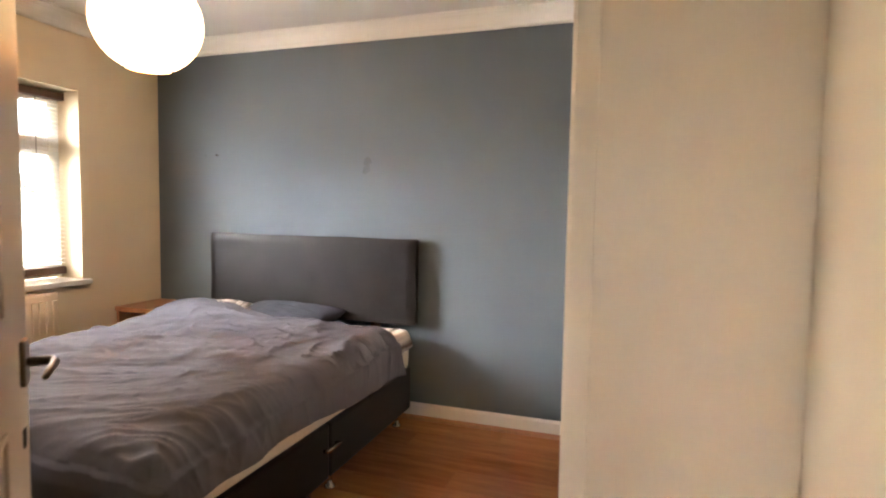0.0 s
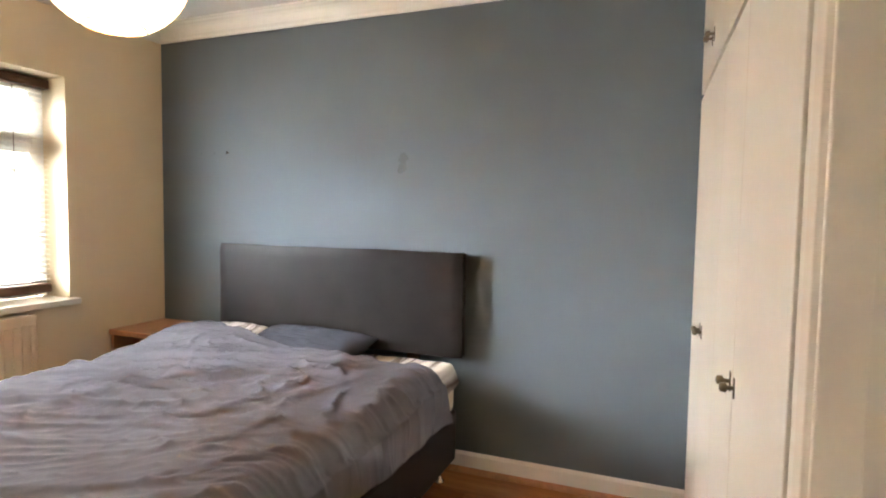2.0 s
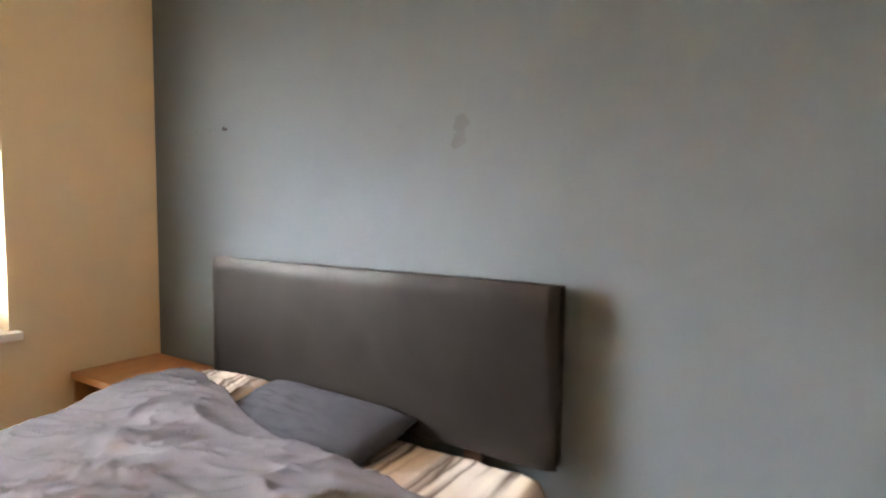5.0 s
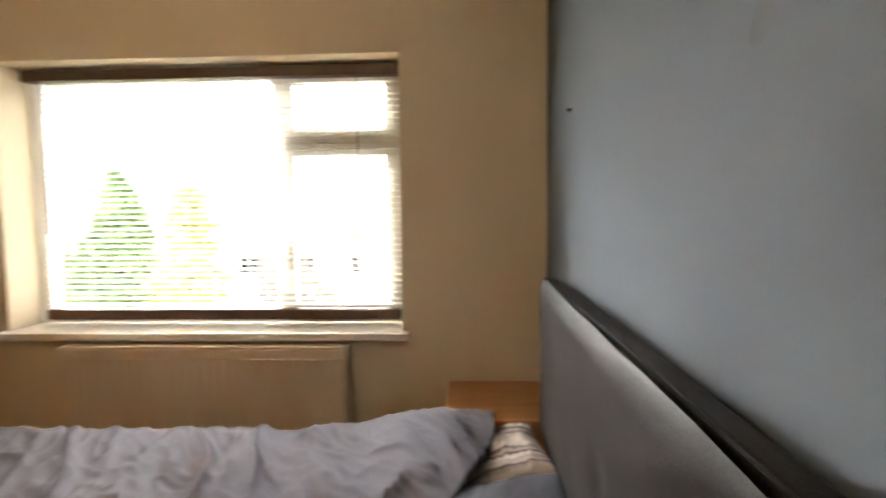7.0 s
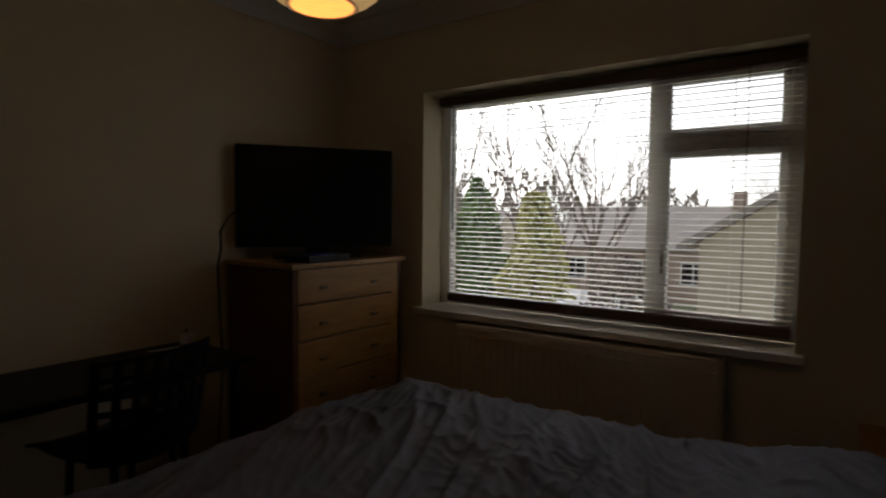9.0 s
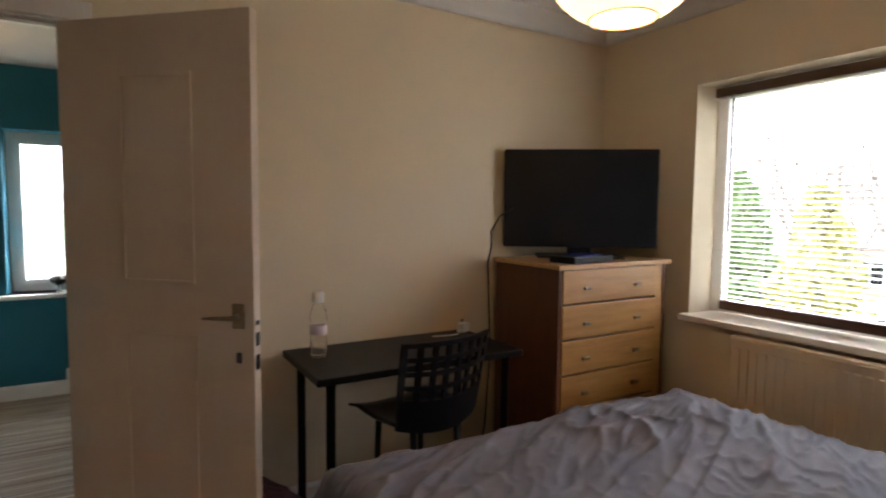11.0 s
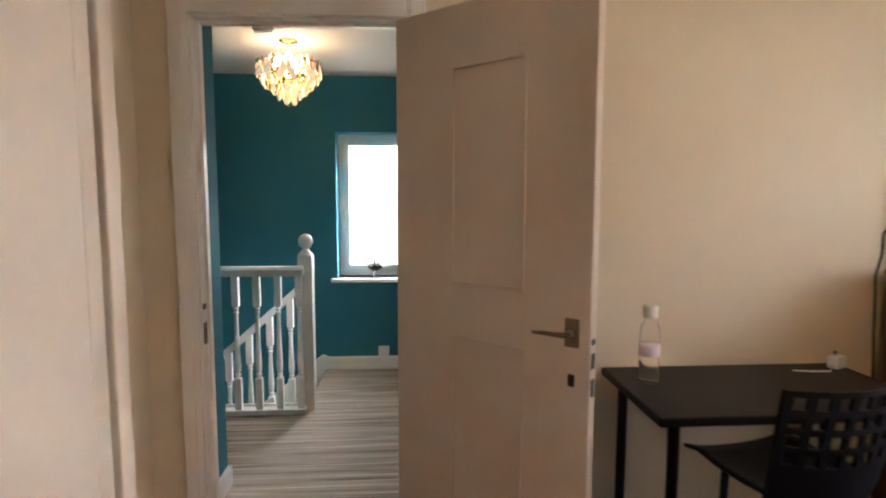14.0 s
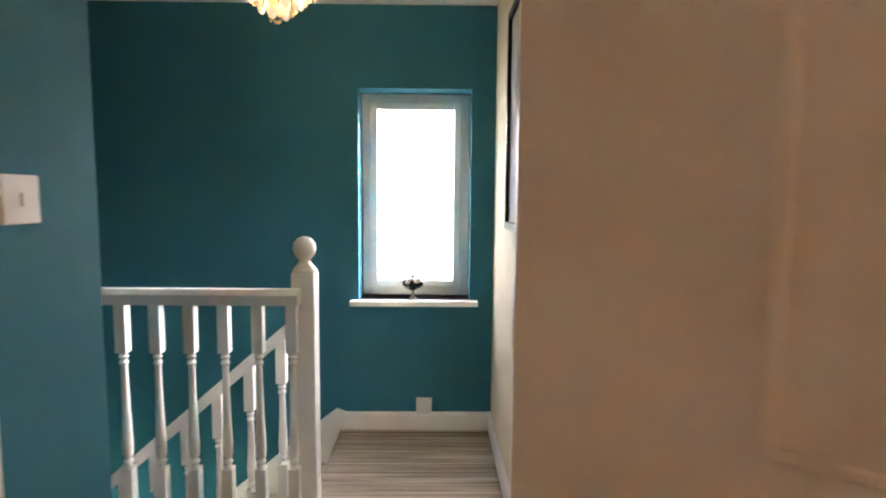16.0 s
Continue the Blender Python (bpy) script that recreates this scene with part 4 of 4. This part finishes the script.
pc = thing("picture_frame", "black framed picture hanging on the landing wall", "picture", (LW, -4.36, 0))
part("frame", boxes((0, -0.30, 1.17, 0.025, -0.27, 2.05), (0, 0.27, 1.17, 0.025, 0.30, 2.05), (0, -0.27, 1.17, 0.025, 0.27, 1.20), (0, -0.27, 2.02, 0.025, 0.27, 2.05), bevel=0.003), PLASTIC, pc)
part("sheet", boxes((0.002, -0.272, 1.198, 0.010, 0.272, 2.022)), FELT, pc, "pale picture sheet")

# landing chandelier and smoke alarm
cl = thing("ceiling_light", "tiered amber glass droplet ceiling light, lit", "ceiling light", (3.345, -4.35, 0))
part("rose", lathe(bmesh.new(), [(0.055, LC), (0.055, LC - 0.012), (0.02, LC - 0.022), (0.007, LC - 0.03), (0.007, LC - 0.17)]), BRASS, cl, "brass ceiling rose", True)
for r, z in ((0.170, LC - 0.135), (0.130, LC - 0.185), (0.085, LC - 0.235)):
    ring = [(r * math.cos(a), r * math.sin(a), z) for a in (2 * math.pi * k / 36 for k in range(37))]
    part("ring", tube(bmesh.new(), ring, 0.003, 6, ends=False), BRASS, cl)
for k in range(6):
    a = 2 * math.pi * k / 6 + 0.2
    arm = [(r * math.cos(a), r * math.sin(a), LC - 0.05 + z) for r, z in ((0.006, -0.11), (0.05, -0.075), (0.11, -0.055), (0.155, -0.062), (0.172, -0.085))]
    part("arm", tube(bmesh.new(), arm, 0.0035, 7), BRASS, cl, "", True)
dm = bmesh.new()
lathe(dm, [(0.003, 0.0), (0.008, -0.010), (0.015, -0.030), (0.019, -0.048), (0.018, -0.060), (0.011, -0.071), (0.003, -0.076)], sides=9)
for v in dm.verts:
    v.co.y *= 0.22
# plain droplets, and copies with a glow of their own as if bulb-lit
drop_glass, drop_glow = finish("droplet", dm.copy(), CRYSTAL, True), finish("droplet", dm, GLOWCRY, True)
rnd = random.Random(5)
for t_, (r, z, n) in enumerate(((0.188, LC - 0.120, 30), (0.184, LC - 0.150, 30), (0.164, LC - 0.182, 26), (0.136, LC - 0.214, 22), (0.102, LC - 0.246, 16), (0.066, LC - 0.278, 10), (0.028, LC - 0.306, 5))):
    for k in range(n):
        a = 2 * math.pi * (k + 0.5 * (t_ % 2) + rnd.uniform(-.12, .12)) / n
        o = piece("droplet", drop_glass if t_ == 0 or rnd.random() < 0.62 else drop_glow, cl, (r * math.cos(a), r * math.sin(a), z + rnd.uniform(-.004, .004)))
        o.rotation_euler = (rnd.uniform(-.1, .1), rnd.uniform(-.1, .1), a + math.pi / 2 + rnd.uniform(-.25, .25))
for k in range(3):
    a = 2 * math.pi * k / 3 + 0.4
    part("bulb", lathe(bmesh.new(), [(0.003, -0.03), (0.014, -0.02), (0.016, 0.0), (0.010, 0.03), (0.008, 0.045)], (0.055 * math.cos(a), 0.055 * math.sin(a), LC - 0.150), 12), BULB, cl, "lit warm bulb", True)
solid("smoke_alarm", lathe(bmesh.new(), [(0.052, LC), (0.055, LC - 0.012), (0.048, LC - 0.032), (0.02, LC - 0.038)], (3.43, -4.10, 0)), WHITEP, "round white smoke alarm on the landing ceiling", "smoke alarm", smooth=True)

# ---- outside, seen from the first floor ----
GZ0 = -2.75
solid("ground", boxes((-900, -900, GZ0 - 0.3, 900, 900, GZ0)), GRASS, "winter garden grass and open ground", "ground", "structure")
solid("road", boxes((-17.0, -60, GZ0, -12.5, -2.8, GZ0 + 0.01)), TAR, "grey tarmac lane beyond the garden", "road", "structure")


def house(at, turn, w, d, eaves, ridge, wall, label, cols=3, stack=True):
    h = thing("house", label, "house", at, turn)
    bm = bmesh.new()
    extrude(bm, [(-w / 2, 0), (w / 2, 0), (w / 2, eaves), (0, ridge), (-w / 2, eaves)], "y", -d / 2, d / 2)
    part("wall", bm, wall, h)
    o, sl = 0.35, (ridge - eaves) / (w / 2)
    rb_ = bmesh.new()
    extrude(rb_, [(-w / 2 - o, eaves - o * sl + 0.02), (0, ridge + 0.02), (w / 2 + o, eaves - o * sl + 0.02), (w / 2 + o, eaves - o * sl + 0.16), (0, ridge + 0.2), (-w / 2 - o, eaves - o * sl + 0.16)], "y", -d / 2 - 0.15, d / 2 + 0.15)
    part("roof", rb_, ROOF, h, "brown tiled roof")
    if stack:
        part("chimney", boxes((-0.3, d / 4 - 0.3, ridge - 0.6, 0.3, d / 4 + 0.3, ridge + 1.0)), BRICKR, h)
    for z in (0.9, 3.3):
        if z + 1.2 < eaves + 0.4:
            for k in range(cols):
                y = -d / 2 + d * (k + 0.5) / cols
                wn_ = part("window", boxes((w / 2, y - 0.6, z, w / 2 + 0.05, y + 0.6, z + 1.1)), PVC, h)
                part("pane", boxes((w / 2 + 0.05, y - 0.52, z + 0.07, w / 2 + 0.06, y - 0.03, z + 1.03), (w / 2 + 0.05, y + 0.03, z + 0.07, w / 2 + 0.06, y + 0.52, z + 1.03)), SCREEN, wn_)
    return h


# near gable in pale brick, its ridge running away from the window
gh = house((-12.0, 1.6, GZ0), 90, 8.0, 8.0, 3.70, 6.15, BRICKW, "pale buff brick house with a gable wall", 2, False)
house((-30, -7.5, GZ0), 0, 7, 12, 2.7, 4.6, BRICKR, "brick house with a brown tiled roof among trees", 4)
house((-34, 8, GZ0), 0, 7, 14, 2.6, 4.4, BRICKR, "brick house with a brown tiled roof behind the lane", 4, False)
house((-33, -27, GZ0), 10, 7, 13, 2.6, 4.5, BRICKW, "buff brick house with a tiled roof far off", 4)
gr = thing("garage", "low garage with a pale felt roof", "garage", (-9.6, -6.6, GZ0))
part("wall", boxes((-1.6, -2.4, 0, 1.6, 2.4, 2.1)), BRICKR, gr)
part("roof", boxes((-1.75, -2.55, 2.1, 1.75, 2.55, 2.24), bevel=0.02), FELT, gr, "pale felt flat roof")
fn = thing("fence", "brown board garden fence", "fence", (-11.9, 0, GZ0))
fb = boxes((-0.01, -30, 0, 0.01, -29.86, 1.7))
board = finish("board", fb, BRICKR)
for i in range(54):
    piece("board", board, fn, (0, 19 + i * 0.15, 0.02 * math.sin(i * 1.3)))


def bare_tree(at, height, seed, label, spread=0.55):
    rnd = random.Random(seed)
    t = thing("tree", label, "tree", at, rnd.uniform(0, 360))
    tk, tw = bmesh.new(), bmesh.new()
    tube(tk, [(0, 0, 0), (0.05, 0.02, height * 0.2), (0.0, 0.06, height * 0.42)], [0.15, 0.11, 0.07], 8)

    def grow(bm, p, d, length, r, level):
        q = p
        pts, rs = [p], [r]
        for k in range(3):
            d = (d + Vector((rnd.uniform(-.22, .22), rnd.uniform(-.22, .22), rnd.uniform(-0.02, .16)))).normalized()
            q = q + d * length / 3
            pts.append(q), rs.append(r * (1 - 0.24 * (k + 1)))
        tube(bm, pts, rs, 5 if level < 2 else 3)
        if level < 4:
            for k in range(4 if level < 3 else 3):
                f_ = rnd.uniform(0.35, 1.0)
                s = pts[min(3, int(f_ * 3))]
                nd = (d + Vector((rnd.uniform(-1, 1), rnd.uniform(-1, 1), rnd.uniform(-0.1, 0.8))) * spread).normalized()
                grow(bm, s, nd, length * rnd.uniform(0.5, 0.72), max(r * 0.5, 0.0035), level + 1)

    for k in range(6):
        a = 2 * math.pi * k / 6 + rnd.uniform(-.3, .3)
        z = height * rnd.uniform(0.25, 0.42)
        grow(tw, Vector((0.02, 0.04, z)), Vector((math.cos(a) * 0.55, math.sin(a) * 0.55, 1)).normalized(), height * rnd.uniform(0.30, 0.40), 0.04, 1)
    part("trunk", tk, BARK, t)
    part("crown", tw, BARK, t, "bare winter twigs")
    return t


bare_tree((-9.8, -5.0, GZ0), 9.0, 3, "bare winter tree with many upright branches")
bare_tree((-15, -13.5, GZ0), 9.5, 5, "bare winter tree with a wide crown")
bare_tree((-6.6, 0.7, GZ0), 9.4, 8, "bare winter tree beside the pale gable", 0.8)
bare_tree((-11.0, -7.4, GZ0), 9.6, 23, "bare winter tree with fine spreading twigs", 0.7)
bare_tree((-19, -9.5, GZ0), 8.5, 11, "slender bare winter tree")
bare_tree((-22, -1.5, GZ0), 9.0, 14, "bare winter tree in a far garden")
bare_tree((-8.5, -8.6, GZ0), 8.6, 19, "bare winter tree at the garden's end")


def leafy(at, height, radius, mat, seed, label, taper, name="shrub", leaf=0.09, count=2600):
    rnd = random.Random(seed)
    t = thing(name, label, name, at)
    part("trunk", tube(bmesh.new(), [(0, 0, 0), (0.02, 0, height * 0.5), (0, 0, height * 0.92)], [0.09, 0.06, 0.015], 7), BARK, t)
    verts, faces = [], []
    for k in range(count):
        v = rnd.random() ** 0.8
        a = rnd.uniform(0, 2 * math.pi)
        lob = 1 + 0.30 * math.sin(3 * a + 6 * v + seed) + 0.28 * math.sin(5 * a - 13 * v) + 0.2 * math.sin(17 * v + 2 * a)
        r = radius * lob * (((1 - v) ** taper) if taper > 0.6 else math.sin(math.pi * (0.18 + 0.8 * v)) ** 0.7) * rnd.uniform(0.55, 1.02)
        c = Vector((r * math.cos(a), r * math.sin(a), 0.15 + v * (height - 0.15)))
        n = Vector((rnd.gauss(0, 1), rnd.gauss(0, 1), rnd.gauss(0, 1))).normalized()
        p = n.orthogonal().normalized()
        q = n.cross(p)
        s = leaf * rnd.uniform(0.6, 1.5)
        b = len(verts)
        verts += [c + p * s, c + q * s * 0.55, c - p * s, c - q * s * 0.55]
        faces.append((b, b + 1, b + 2, b + 3))
    me = bpy.data.meshes.new("crown")
    me.from_pydata([tuple(v) for v in verts], [], faces)
    me.materials.append(mat)
    o = new("crown", me)
    o.parent = t
    return t


leafy((-6.1, -5.8, GZ0), 4.75, 1.15, LEAFG, 2, "tall green conifer in the garden", 0.75, "conifer", 0.10, 6500)
leafy((-9.0, -9.3, GZ0), 3.9, 1.3, LEAFG, 4, "broad green conifer in the garden", 0.7, "conifer", 0.11, 6500)
leafy((-4.9, -5.4, GZ0), 3.0, 1.0, LEAFG, 7, "dark green garden shrub", 0.3, "shrub", 0.08, 4200)
leafy((-4.8, -4.0, GZ0), 4.4, 0.5, LEAFY, 9, "yellow variegated shrub beside the garage", 0.3, "shrub", 0.085, 3000)
leafy((-9.4, -4.1, GZ0), 3.3, 0.9, BARK, 12, "thin brown winter hedge plant", 0.3, "shrub", 0.05, 2200)
leafy((-7.0, -3.4, GZ0), 3.2, 1.0, BARK, 15, "brown winter shrub by the lane", 0.3, "shrub", 0.05, 2200)

# far woodland, uncounted
rnd = random.Random(77)
fv, ff_ = [], []
for k in range(9000):
    a = rnd.uniform(-1.25, 1.25)
    dist = rnd.uniform(44, 75)
    hgt = 6.6 + 1.2 * math.sin(a * 9) + 1.0 * math.sin(a * 23 + 1)
    c = Vector((-dist * math.cos(a), dist * math.sin(a), GZ0 + hgt * rnd.random() ** 0.7))
    s = rnd.uniform(0.25, 0.9)
    w = rnd.uniform(0.05, 0.3)
    t0 = Vector((rnd.gauss(0, 0.5), rnd.gauss(0, 0.5), 1)).normalized() * s
    t1 = Vector((rnd.uniform(-.4, .4), 1, rnd.uniform(-.3, .3))).normalized() * w
    b = len(fv)
    fv += [tuple(c + t0), tuple(c + t1), tuple(c - t0), tuple(c - t1)]
    ff_.append((b, b + 1, b + 2, b + 3))
me = bpy.data.meshes.new("far_woodland")
me.from_pydata(fv, [], ff_)
me.materials.append(WOODS)
tagged(new("far_woodland", me), "distant bare winter woodland on the skyline", "woodland", kind="stuff")

# ---- laminate planks, laid along the grey wall ----
PW, PL = 0.192, 1.29
pk = finish("plank", boxes((0.0, 0.0, -0.011, PL - 0.0012, PW - 0.0012, 0.0), bevel=0.0009), LAMINATE)
row = 0
y = -0.002 - PW
while y > D - T - 0.05:
    x = 0.0 - (row * 0.47 % PL)
    while x < EAST:
        if y > D - 0.10:
            x0, x1 = max(x, 0.0), min(x + PL, EAST)
            if x1 - x0 > 0.03:
                lo = max(y, D - 0.05)
                me = pk if (x1 - x0 > PL - 0.01 and lo == y) else finish("plank", boxes((0, lo - y, -0.011, x1 - x0 - 0.0012, PW - 0.0012, 0.0)), LAMINATE)
                piece("plank", me, floor, (x0, y, 0))
        x += PL
    y -= PW
    row += 1
